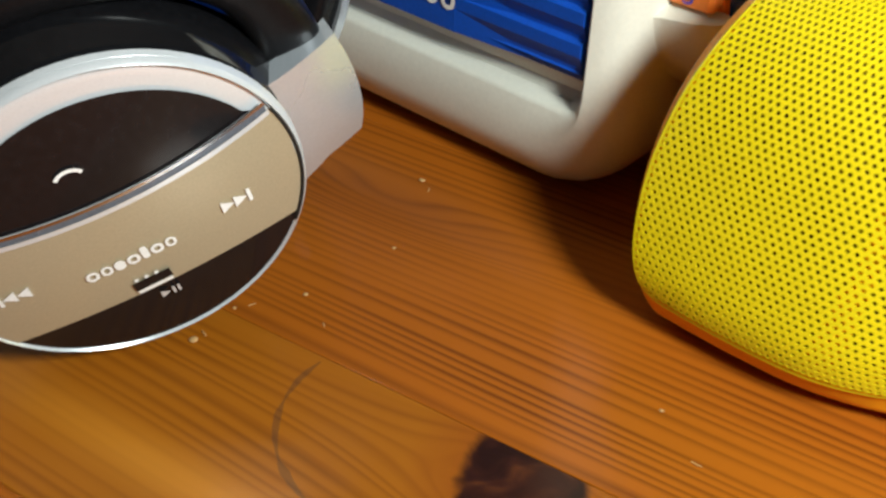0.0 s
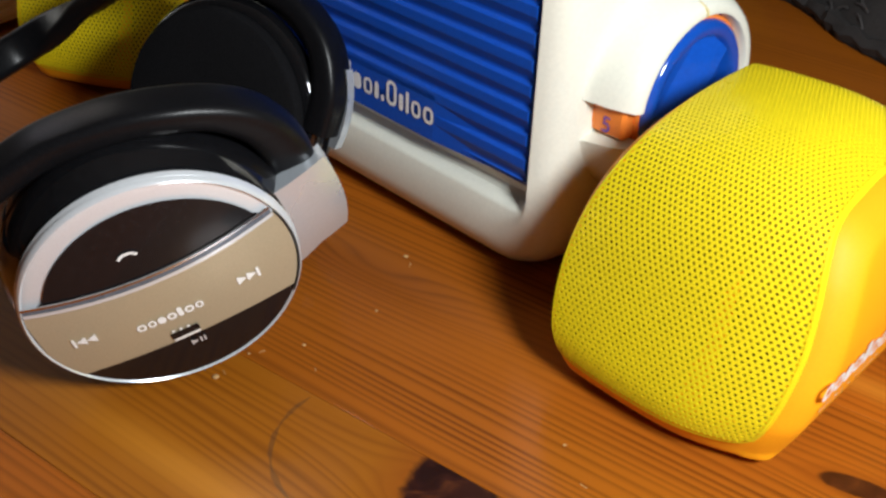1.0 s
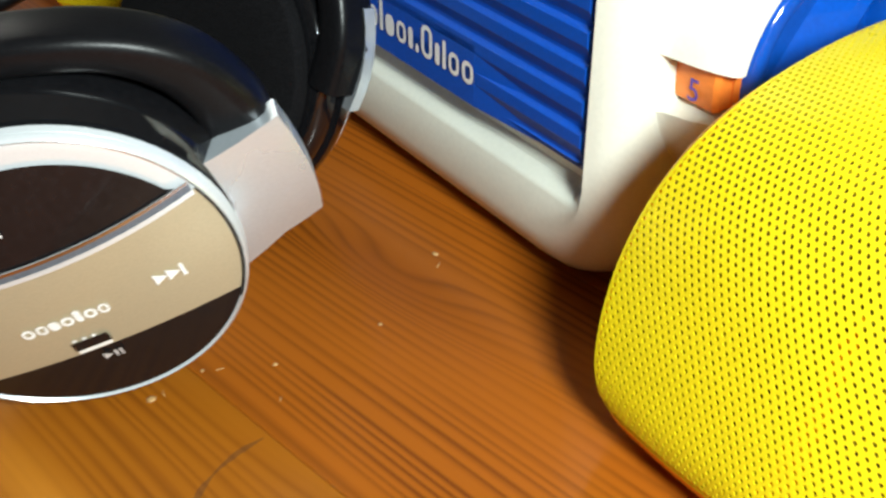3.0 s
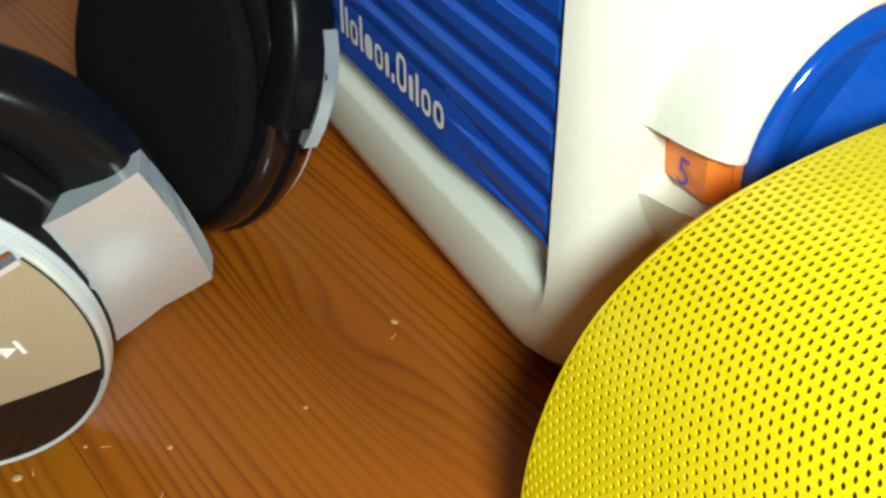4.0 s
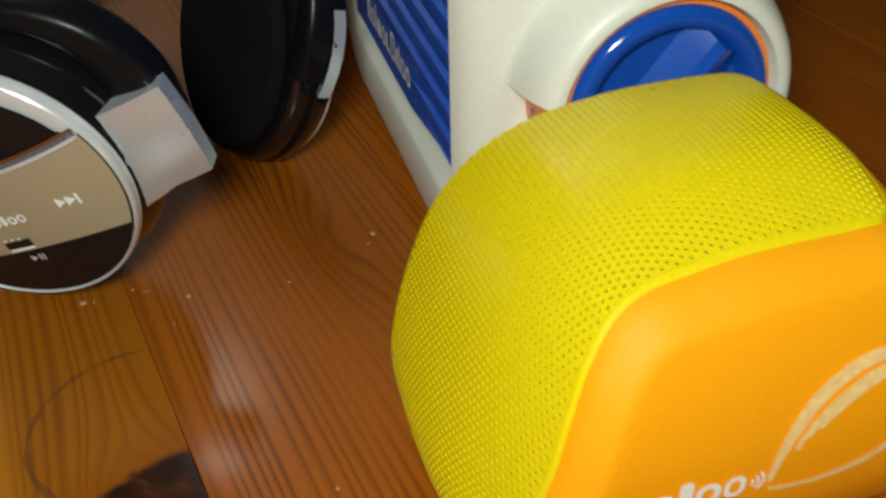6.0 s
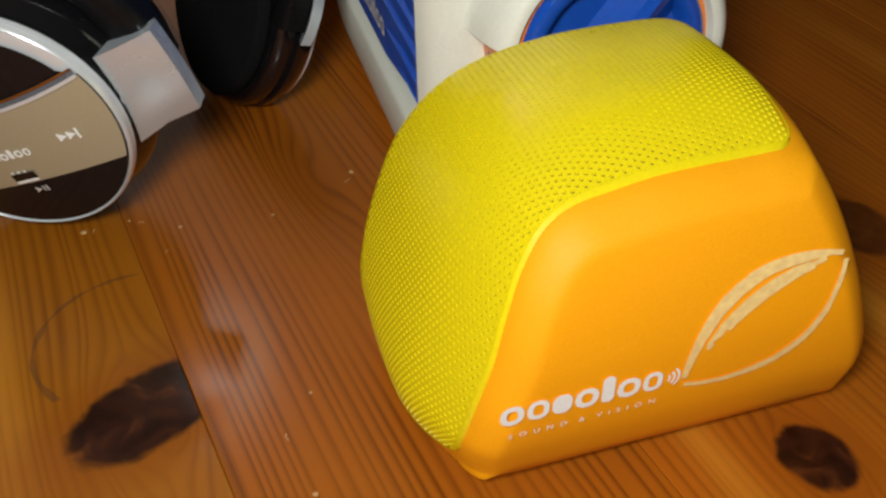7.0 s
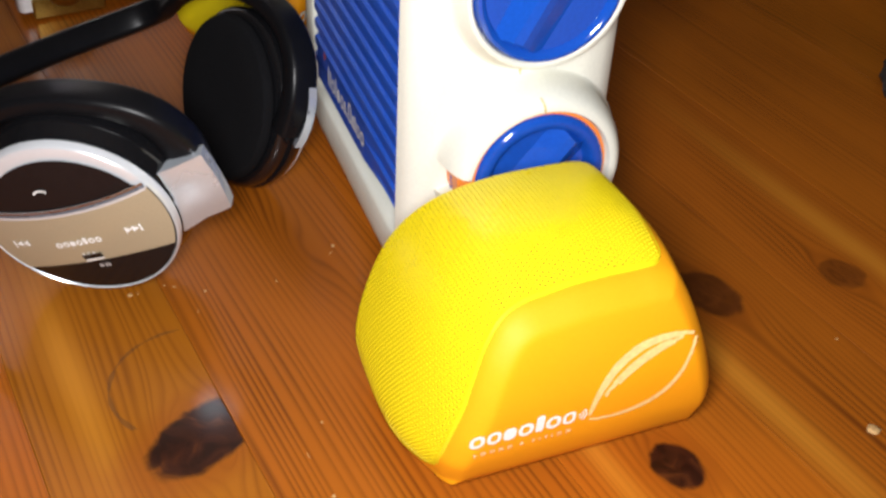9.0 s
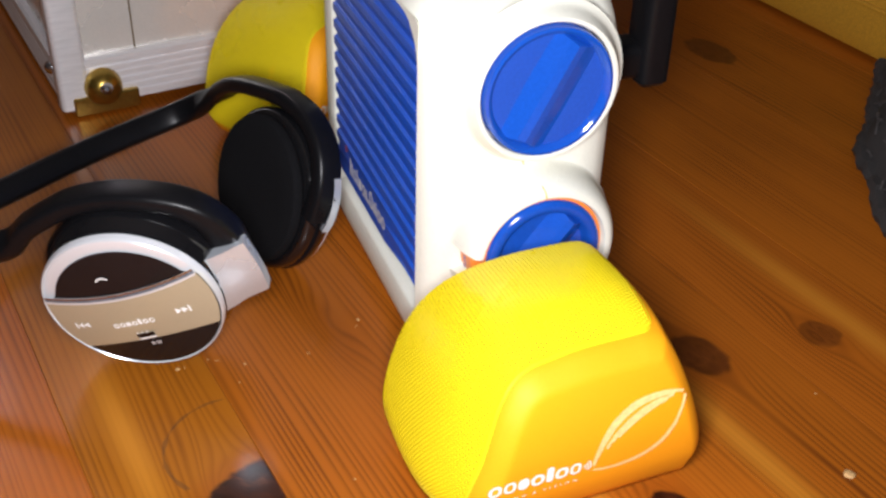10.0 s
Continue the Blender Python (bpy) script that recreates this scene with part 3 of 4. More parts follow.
def speaker():
    sp = thing("speaker", pose(0.1069, 0.2117, 0, 0, 0, 54), "small orange rubber speaker with a yellow perforated metal grille", "speaker", "small speakers")
    ring = [(p.x, p.z) for p in smooth_path([(a, 0, b) for a, b in OUTLINE], 6)]
    n = len(ring)
    normals = []
    for i in range(n):
        a, b = Vector(ring[max(i - 1, 0)]), Vector(ring[min(i + 1, n - 1)])
        t = (b - a).normalized()
        normals.append(Vector((-t.y, t.x)))
    floor_pts = [(0.0440 - 0.084 * k / 10, 0.0) for k in range(1, 10)]

    def depth_at(z, side, gap, part_way):
        d = half_depth(z, side)
        return d - gap * (1 if side < 0 else 0.5) if part_way is None else (d - (0.0066 if side < 0 else 0.0032)) * part_way

    def loop(inset, gap, side, scale=1.0, part_way=None):
        out = []
        for (x, z), nr in zip(ring, normals):
            pull = inset + crown(nr, side, 1.0 if part_way is None else part_way)
            px, pz = x - nr.x * pull, z - max(nr.y, -0.15) * pull
            px, pz = -0.003 + (px + 0.003) * scale, 0.030 + (pz - 0.030) * scale
            pz = max(pz, 0.0006)
            out.append((px, side * depth_at(pz, side, gap, part_way), pz))
        for x, z in floor_pts:
            pz = 0.030 + (z + min(inset, 0.003) * 0.6 - 0.030) * scale
            out.append((-0.003 + (x + 0.003) * scale * (1 - inset * 8), side * depth_at(max(pz, 0), side, gap, part_way), max(pz, 0.0)))
        return out

    def face_loops(side):
        lp = []
        for k in range(8):
            q = k / 7
            lp.append(loop(0.0, 0, side, 1.0, q))
        c = 0.0
        lp += [loop(c + g, d, side) for g, d in ((0.0002, 0.0060), (0.0006, 0.0048), (0.0015, 0.0035), (0.0027, 0.0022), (0.0040, 0.0011), (0.0051, 0.0004), (0.0060, 0.0001), (0.0070, 0.0))]
        return lp + [loop(c + 0.0070, 0.0, side, s) for s in (0.9, 0.78, 0.66, 0.54, 0.42, 0.3, 0.18, 0.06)]

    back, front = face_loops(1), face_loops(-1)
    v, f = lofted(back[::-1] + front[1:], cap_a=True, cap_b=True)
    cabinet = part("cabinet", mesh_from("cabinet", v, f, ORANGE), sp, "orange rubber cabinet")

    # the grille wraps the left side and the top
    ends = (9, n - 1 - 6 * 7 - 2)
    run = [0.0]
    for i in range(ends[0] + 1, ends[1] + 1):
        run.append(run[-1] + (Vector(ring[i]) - Vector(ring[i - 1])).length)
    total = run[-1]

    def at(s, y, lift):
        s = min(max(s, 0), total)
        k = max(j for j in range(len(run)) if run[j] <= s)
        k = min(k, len(run) - 2)
        w = (s - run[k]) / (run[k + 1] - run[k])
        i = ends[0] + k
        p = Vector(ring[i]).lerp(Vector(ring[i + 1]), w)
        nr = normals[i].lerp(normals[i + 1], w).normalized()
        p = p + nr * (lift - crown(nr, -1 if y < 0 else 1, y / 0.031))
        yy = y * (half_depth(p.y, -1 if y < 0 else 1) - (0.0066 if y < 0 else 0.0032)) / 0.031
        return (p.x, yy, p.y)

    steps = 60
    # added dark sheet over the orange cabinet: shade of the holes as colour
    lining = [[at(total * i / steps, y, 0.00018) for y in (-0.0298, -0.028, -0.027, -0.018, -0.006, 0.006, 0.018, 0.027, 0.028, 0.0298)] for i in range(1, steps)]
    part("lining", mesh_from("lining", *lofted(lining, close=False), GAP_DARK), sp, "dark sheet painting the shade inside the grille holes")
    pitch = 0.00164
    row = pitch * 0.8660254
    hole = 0.00048
    verts, faces, shared = [], [], {}

    def corner(s, y):
        key = (round(s * 2e5), round(y * 2e5))
        if key not in shared:
            shared[key] = len(verts)
            verts.append(at(s, y, 0.0007))
        return shared[key]

    rows = int((total - 0.003) / row)
    s0 = (total - rows * row) / 2
    R = pitch / math.sqrt(3)
    for r in range(rows + 1):
        s = s0 + r * row
        shift = 0.5 * pitch * (r % 2)
        for c in range(-22, 23):
            y = c * pitch + shift
            if abs(y) > 0.0308 or math.hypot(max(0.0, 0.0055 - min(s, total - s)), max(0.0, abs(y) - 0.0261)) > 0.0047:
                continue
            ca = [(s + R * math.cos(radians(60 * k)), y + R * math.sin(radians(60 * k))) for k in range(6)]
            out = [corner(*q) for q in ca]
            o = len(verts)
            for lift in (0.0007, 0.0002):
                for k in range(6):
                    a = radians(60 * k)
                    verts.append(at(s + hole * math.cos(a), y + hole * math.sin(a), lift))
            for k in range(6):
                j = (k + 1) % 6
                faces.append((out[k], out[j], o + j, o + k))
                faces.append((o + k, o + j, o + 6 + j, o + 6 + k))
    # plain border of the sheet, with rounded corners
    o = len(verts)
    rims = []
    for d, r, lift in ((0.0, 0.0055, 0.0001), (0.0004, 0.0051, 0.0008), (0.0011, 0.0044, 0.0008)):
        flat = rrect(d, total - d, -0.0316 + d, 0.0316 - d, r, 5)
        dense = []
        for (sa, ya), (sb, yb) in zip(flat, flat[1:] + flat[:1]):
            k = 70 if abs(sb - sa) > 0.05 else 30 if abs(yb - ya) > 0.03 else 1
            dense += [(sa + (sb - sa) * i / k, ya + (yb - ya) * i / k) for i in range(k)]
        rims.append([at(sa, ya, lift) for sa, ya in dense])
    bv, bf = lofted(rims)
    verts += bv
    faces += [tuple(i + o for i in q) for q in bf]
    me = bpy.data.meshes.new("grille")
    me.from_pydata(verts, [], faces)
    me.materials.append(GRILLE)
    me.shade_smooth()
    me.set_sharp_from_angle(angle=radians(35))
    part("grille", me, sp, "yellow perforated metal grille")

    # prints on the front
    def on_front(pts, x0, z0, tilt=0.0):
        c, s = math.cos(radians(tilt)), math.sin(radians(tilt))
        out = []
        for a, b, _ in pts:
            x, z = x0 + a * c - b * s, z0 + a * s + b * c
            out.append((x, -(half_depth(z) + 0.00045), z))
        return out

    v, f = word_shapes([0.0048, 0.0044, 0.0040, 0.0048, 0.0026, 0.0048, 0.0040], [1, 1, 1, 1, 1.35, 1, 1], 0.0052, 0.0006, (0, 1, 3, 5, 6))
    arcs = []
    for r in (0.0012, 0.0022, 0.0032):
        q = [(r * math.cos(radians(a)), r * math.sin(radians(a))) for a in range(-45, 46, 15)]
        arcs += [(*q[i], *q[i + 1]) for i in range(6)]
    w2 = strokes([(a + 0.0168, b + 0.0025, c + 0.0168, d + 0.0025) for a, b, c, d in arcs], 0.0005)
    part("wordmark", mesh_from("wordmark", on_front(joined((v, f), w2)[0], -0.0212, 0.0272), joined((v, f), w2)[1], WHITE, smooth=False), cabinet, "white wordmark")["kind"] = "stuff"
    v, f = lettering("S  O  U  N  D    &    V  I  S  I  O  N", 0.0021)
    part("tagline", mesh_from("tagline", on_front(v, -0.0205, 0.0236), f, WHITE, smooth=False), cabinet, "small white lettering")
    rnd = random.Random(4)
    lines = []
    # dry brush strokes: two outer arcs and a broken inner one
    for bow, spread, times in ((1.0, 0.0011, 8), (-1.0, 0.0009, 6), (0.62, 0.0016, 9)):
        for k in range(times):
            prev = None
            off = rnd.uniform(-spread, spread)
            a0, a1 = (rnd.uniform(0.0, 0.25), rnd.uniform(0.7, 1.0)) if abs(bow) == 1 else (rnd.uniform(0.15, 0.55), rnd.uniform(0.6, 0.97))
            for i in range(15):
                q = a0 + (a1 - a0) * i / 14
                x = 0.0395 * q
                y = (bow * 0.0112 + off) * math.sin(math.pi * q) ** 0.8 + rnd.uniform(-0.00012, 0.00012)
                if prev and rnd.random() > 0.06:
                    lines.append((*prev, x, y))
                prev = (x, y)
    v, f = strokes(lines, 0.0011)
    part("leaf_print", mesh_from("leaf_print", on_front(v, 0.0000, 0.0268, 36), f, LEAF, smooth=False), cabinet, "pale brushed leaf outline")
    return sp


first = speaker()
second = copy_thing(first, pose(-0.118, 0.3765, 0, 0, 0, 83))

# ---- headphones ----


def basis(origin, x, y, z):
    m = Matrix.Identity(4)
    for i, col in enumerate((x, y, z, origin)):
        for r in range(3):
            m[r][i] = col[r]
    return m


N1 = Vector((0.475, -0.86, -0.186)).normalized()
E1 = Vector((0.865, 0.417, 0.282))
E1 = (E1 - N1 * N1.dot(E1)).normalized()
CUP_A = basis(Vector((-0.0400, 0.1660, 0.0380)) - N1.cross(E1) * 0.0005, E1, N1.cross(E1), N1)
F2 = Vector((-0.350, -0.897, 0.2756)).normalized()
H2 = Vector((0.897, -0.350, 0.0)).normalized()
UP2 = F2.cross(H2)
CUP_B = basis(Vector((-0.0559, 0.2545, 0.0367)) - F2 * 0.0205, H2, UP2, -F2 * 0.68)


def dome(x, y):
    r2 = (x * x + y * y) / 0.034 ** 2
    return 0.0032 * (1 - r2)


def headphones():
    hp = thing("headphones", pose(-0.05, 0.21, 0), "black and silver behind-the-neck headphones lying on the table", "headphones")
    inv = hp.matrix_world.inverted()

    def cup(M, detailed):
        def put(name, v, f, material, parent, label="", smooth=True):
            W = inv @ M
            return part(name, mesh_from(name, [W @ Vector(q) for q in v], f, material, smooth), parent, label)

        shell = put("ear_cup", *turned([(0.0310, -0.0016), (0.0335, -0.0022), (0.0344, -0.0040), (0.0352, -0.0062), (0.0362, -0.0090), (0.0362, -0.0118), (0.0345, -0.0128), (0.0345, -0.0140), (0.0356, -0.0150), (0.0358, -0.0172), (0.0352, -0.0205), (0.0338, -0.0226), (0.0315, -0.0232), (0.0, -0.0232)], 72), GLOSS, hp, "black gloss ear cup")
        put("foam_pad", *turned([(0.0308, -0.0225), (0.0322, -0.0245), (0.0324, -0.0272), (0.0314, -0.0296), (0.0292, -0.0305), (0.02, -0.0303), (0.0, -0.0300)], 72), FOAM, shell, "black foam ear pad")
        # the control side stands further out than the plain one
        out = 0.0026 if detailed else 0.0
        crest = 0.0022 + out
        cap = put("cap", *turned([(0.0, crest), (0.012, crest - 0.0004), (0.024, crest - 0.0016), (0.0305, crest - 0.0026), (0.0325, crest - 0.0030), (0.0336, crest - 0.0038), (0.0339, crest - 0.0050), (0.0336, crest - 0.0056), (0.030, crest - 0.0058)], 72), SILVER, shell, "silver painted cap")

        def zone(name, lo, hi, x0, x1, lift, material, label, nx=40, ny=6):
            grid = []
            for i in range(nx + 1):
                x = x0 + (x1 - x0) * i / nx
                a, b = lo(x), max(hi(x), lo(x) + 1e-5)
                grid.append([(x, a + (b - a) * k / ny, crest - 0.0030 * ((x * x + (a + (b - a) * k / ny) ** 2) / 0.0331 ** 2) + lift) for k in range(ny + 1)])
            v, f = lofted(grid, close=False)
            return put(name, v, f, material, cap, label)

        if detailed:
            def bar_y(x):
                return 0.0085 + 3.2 * x * x + 0.03 * x

            def low_y(x):
                return -0.0165 + 0.04 * x

            def circ(r, x, cx=0.0, cy=0.0):
                return cy + math.sqrt(max(r * r - (x - cx) ** 2, 0.0))

            zone("lens", lambda x: bar_y(x) + 0.0006, lambda x: min(circ(0.0292, x, 0.0006, -0.001), circ(0.0325, x)), -0.0272, 0.0275, 0.0007, LENS, "glossy dark lens")
            zone("bar", lambda x: bar_y(x) + 0.0002, lambda x: bar_y(x) + 0.0009, -0.0312, 0.0300, 0.0014, STEEL, "bright curved edge line", ny=2)
            zone("slot", lambda x: bar_y(x) - 0.0014, lambda x: bar_y(x) + 0.0004, -0.0312, 0.0300, 0.0010, SLATE, "dark grey curved slot", ny=3)
            zone("bar", lambda x: bar_y(x) - 0.0022, lambda x: bar_y(x) - 0.0012, -0.0314, 0.0303, 0.0013, SILVER, "bright curved edge line", ny=2)
            groove = turned([(0.0323, out + 0.0002), (0.0326, out + 0.0006), (0.0329, out + 0.0005)], 40, "z", (0, 0, 0), -32, 20)
            put("groove", *groove, LINING_BLACK, cap, "thin dark joint line")
            zone("panel", low_y, lambda x: min(bar_y(x) - 0.0016, circ(0.0322, x)), -0.0276, 0.0283, 0.0008, CHAMPAGNE, "brushed champagne control panel")
            zone("panel_side", lambda x: max(low_y(x), -circ(0.0326, x)), lambda x: min(bar_y(x) - 0.0016, circ(0.0326, x)), 0.0282, 0.0322, 0.0008, CHAMPAGNE, "brushed champagne control panel", nx=8)
            zone("panel_side", lambda x: max(low_y(x), -circ(0.0326, x)), lambda x: min(bar_y(x) - 0.0016, circ(0.0326, x)), -0.0322, -0.0275, 0.0008, CHAMPAGNE, "brushed champagne control panel", nx=8)
            zone("lower_lens", lambda x: -circ(0.0326, x), lambda x: max(low_y(x) - 0.0002, -circ(0.0326, x)), -0.0276, 0.0283, 0.0006, LENS, "glossy dark lens")
            rim = turned([(0.0326, out - 0.0004), (0.0331, out + 0.0003), (0.0336, out - 0.0002), (0.0338, out - 0.0012)], 72)
            put("rim", *rim, SILVER, cap, "thin bright rim")

            def mark(name, v, f, x, y, tilt, material, label):
                c, s = math.cos(radians(tilt)), math.sin(radians(tilt))
                pts = []
                for a, b, _ in v:
                    px, py = x + a * c - b * s, y + a * s + b * c
                    pts.append((px, py, crest - 0.0030 * ((px * px + py * py) / 0.0331 ** 2) + 0.00125))
                made = put(name, pts, f, material, cap, label, False)
                if name == "wordmark":
                    made["kind"] = "stuff"

            def tri(x, w, h):
                return [(x, -h, 0), (x + w, 0, 0), (x, h, 0)], [(0, 1, 2)]

            def oblong(x0, x1, y0, y1):
                return [(x0, y0, 0), (x1, y0, 0), (x1, y1, 0), (x0, y1, 0)], [(0, 1, 2, 3)]

            nxt = joined(tri(-0.0030, 0.0025, 0.0014), tri(-0.0005, 0.0025, 0.0014), oblong(0.0021, 0.0028, -0.0016, 0.0016))
            mark("next_symbol", *nxt, 0.0192, -0.0043, 0, WHITE, "white skip symbol")
            mark("back_symbol", *nxt, -0.0225, -0.0043, 180, WHITE, "white skip symbol")
            mark("pause_symbol", *joined(tri(-0.0018, 0.0018, 0.0010), oblong(0.0004, 0.0009, -0.001, 0.001), oblong(0.0014, 0.0019, -0.001, 0.001)), 0.0012, -0.0190, 0, SILVER, "grey pause symbol")
            mark("wordmark", *word_shapes([0.0024, 0.0021, 0.0020, 0.0024, 0.0013, 0.0024, 0.0020], [1, 1, 1, 1, 1.35, 1, 1], 0.0024, 0.0004, (0, 1, 3, 5, 6)), -0.0018, -0.0075, 2, WHITE, "white wordmark")
            mark("display", *oblong(-0.0036, 0.0036, -0.0008, 0.0016), -0.0005, -0.0141, 3, LENS, "small dark display")
            mark("indicator", *oblong(-0.0034, 0.0034, -0.0005, 0.0004), -0.0005, -0.0154, 3, WHITE, "small white light bar")
            for k in (-1, 0, 1):
                mark("indicator_dot", *turned([(0.0, 0.0), (0.00045, 0.0)], 8), -0.0012 + 0.0019 * k, -0.0120, 0, WHITE, "")
            arc = [(0.0024 * math.cos(radians(a)), 0.0017 * math.sin(radians(a))) for a in range(20, 161, 20)]
            mark("call_symbol", *strokes([(*arc[i], *arc[i + 1]) for i in range(len(arc) - 1)], 0.0007), -0.0035, 0.0160, 0, WHITE, "white call symbol")
        # arm cover: a tapering plate that bends back from the cap
        rows_ = []
        for k in range(9):
            s = k / 8
            x = 0.0255 + ((0.0470 if detailed else 0.0396) - 0.0255) * s
            top = (0.0100 if detailed else 0.0205) + 0.0012 * s
            bot = (-0.0180 if detailed else -0.0070) + 0.0042 * min(1, s * 1.6)
            z = -0.0012 - 0.0012 * s - 0.0046 * s * s
            bend = 0.0016
            sec = []
            for j in range(7):
                w = j / 6
                y = bot + (top - bot) * w
                sec.append((x + bend * (1 - (2 * w - 1) ** 2) * s, y, z - 0.0014 * abs(2 * w - 1.1) ** 2.2))
            thick = 0.0050
            sec += [(px - 0.0002, py, pz - thick) for px, py, pz in sec[::-1]]
            rows_.append(sec)
        arm = put("arm", *lofted(rows_, cap_a=True, cap_b=True), ARM, shell, "silver arm cover")
        arm.data.set_sharp_from_angle(angle=radians(35))
        return put

    put_a = cup(CUP_A, True)
    put_b = cup(CUP_B, False)
    hook = [(0.0372, 0.0020, -0.0152), (0.0390, 0.0140, -0.0148), (0.0352, 0.0262, -0.0142), (0.0268, 0.0345, -0.0140), (0.0160, 0.0390, -0.0140), (0.004, 0.0408, -0.0150), (-0.010, 0.0402, -0.0160), (-0.021, 0.0375, -0.0160), (-0.033, 0.0330, -0.0160), (-0.046, 0.0262, -0.0160)]
    sec = round_section(0.0120, 0.0072, 0.0024, 3)
    pa = [CUP_A @ Vector((p[0], p[1] - 0.0021, p[2])) for p in hook] + [Vector((-0.115, 0.143, 0.0440)), Vector((-0.144, 0.146, 0.0330)), Vector((-0.160, 0.166, 0.0270))]
    pb = [CUP_B @ Vector((p[0] * 0.92, p[1], p[2])) for p in hook[:7]]
    pb += [Vector((-0.090, 0.2880, 0.0640)), Vector((-0.117, 0.2990, 0.0450)), Vector((-0.139, 0.2960, 0.0310)), Vector((-0.151, 0.2640, 0.0270)), Vector((-0.156, 0.2320, 0.0260)), Vector((-0.159, 0.2000, 0.0255)), Vector((-0.160, 0.166, 0.0270))]
    for k, path in enumerate((pa, pb)):
        path = smooth_path(path, 8)
        W = [inv @ p for p in path]
        ups = []
        cen = inv @ ((CUP_A if k == 0 else CUP_B) @ Vector((0, 0, -0.014)))
        axis = CUP_A.to_3x3().col[2] if k == 0 else CUP_B.to_3x3().col[2].normalized()
        for i, p in enumerate(W):
            u = p - cen
            u = u - axis * u.dot(axis)
            u.normalize()
            w = max(0.0, (i - 40) / 30) if k else max(0.0, (i - 62) / 24)
            ups.append((u * max(0.0, 1 - w) + Vector((0.70, -0.30, 0.62)) * min(1, w)).normalized() if w > 0 else u)
        part("ear_hook", mesh_from("ear_hook", *swept(W, sec, ups, [1 + (0.35 if k else 1.1) * max(0.0, 1 - i / 26) ** 1.2 for i in range(len(W))]), RUBBER), hp, "black rubber ear hook and neckband")
    return hp


headphones()

# ---- aluminium case ----


def flight_case():
    case = thing("case", pose(-0.2290, 0.3030, 0.004, 0, 0, 60.5), "grey case with ribbed aluminium edges and brass corners", "case")
    L, D, H = 0.34, 0.24, 0.20
    part("body", mesh_from("body", *slab(0.004, L - 0.004, 0.004, D - 0.004, 0.002, H, 0.002, 0.004), PANEL), case, "grey laminate panels")
    # ribbed lower edge
    prof = [(0.004, 0.0), (0.0, 0.0008)]
    for k in range(5):
        z = 0.0025 + 0.0042 * k
        prof += [(0.0, z), (-0.0008, z + 0.0006), (-0.0008, z + 0.0030), (0.0, z + 0.0036)]
    prof += [(-0.0014, 0.0245), (-0.0014, 0.0275), (0.0005, 0.0285), (0.004, 0.0285)]
    v, f = lofted([[(x, y, z) for y, z in prof] for x in (0.0, L)], close=False)
    f = list(f) + [tuple(range(len(prof))), tuple(range(len(prof), 2 * len(prof)))]
    part("edge_rail", mesh_from("edge_rail", v, f, ALU, smooth=False), case, "ribbed aluminium edge rail")
    v2 = [(y, x, z) for x, y, z in v]
    part("edge_rail", mesh_from("edge_rail", v2, f, ALU, smooth=False), case, "ribbed aluminium edge rail")
    part("corner_post", mesh_from("corner_post", *slab(-0.0022, 0.014, -0.0022, 0.010, 0.0, H, 0.001, 0.003), ALU), case, "aluminium corner post")
    # brass corner with a steel ball
    ball = turned([(0.0, 0.0105), (0.0045, 0.0098), (0.0085, 0.0070), (0.0102, 0.0030), (0.0104, 0.0)], 32)
    br = part("brass_corner", mesh_from("brass_corner", [(a + 0.021, -c - 0.001, b + 0.0120) for a, b, c in ball[0]], ball[1], BRASS), case, "brass corner cap")
    plate = slab(0.004, 0.040, -0.004, 0.0012, -0.003, 0.0075, 0.0008, 0.0015)
    part("brass_foot", mesh_from("brass_foot", *plate, BRASS), case, "brass foot plate")
    riv = turned([(0.0, 0.0035), (0.0022, 0.0028), (0.0034, 0.0010), (0.0036, 0.0)], 20)
    part("rivet", mesh_from("rivet", [(a + 0.021, -c - 0.0108, b + 0.0140) for a, b, c in riv[0]], riv[1], STEEL), br, "steel rivet")
    part("rivet", mesh_from("rivet", [(-c - 0.0016, a + 0.016, b + 0.0200) for a, b, c in riv[0]], riv[1], STEEL), case, "steel rivet")
    part("panel_gap", mesh_from("panel_gap", *slab(0.0420, 0.0428, 0.0032, 0.0050, 0.0285, H, 0.0002, 0.0003, 2), GAP_DARK), case, "thin dark panel gap")
    return case


flight_case()

# ---- knitted scarf ----


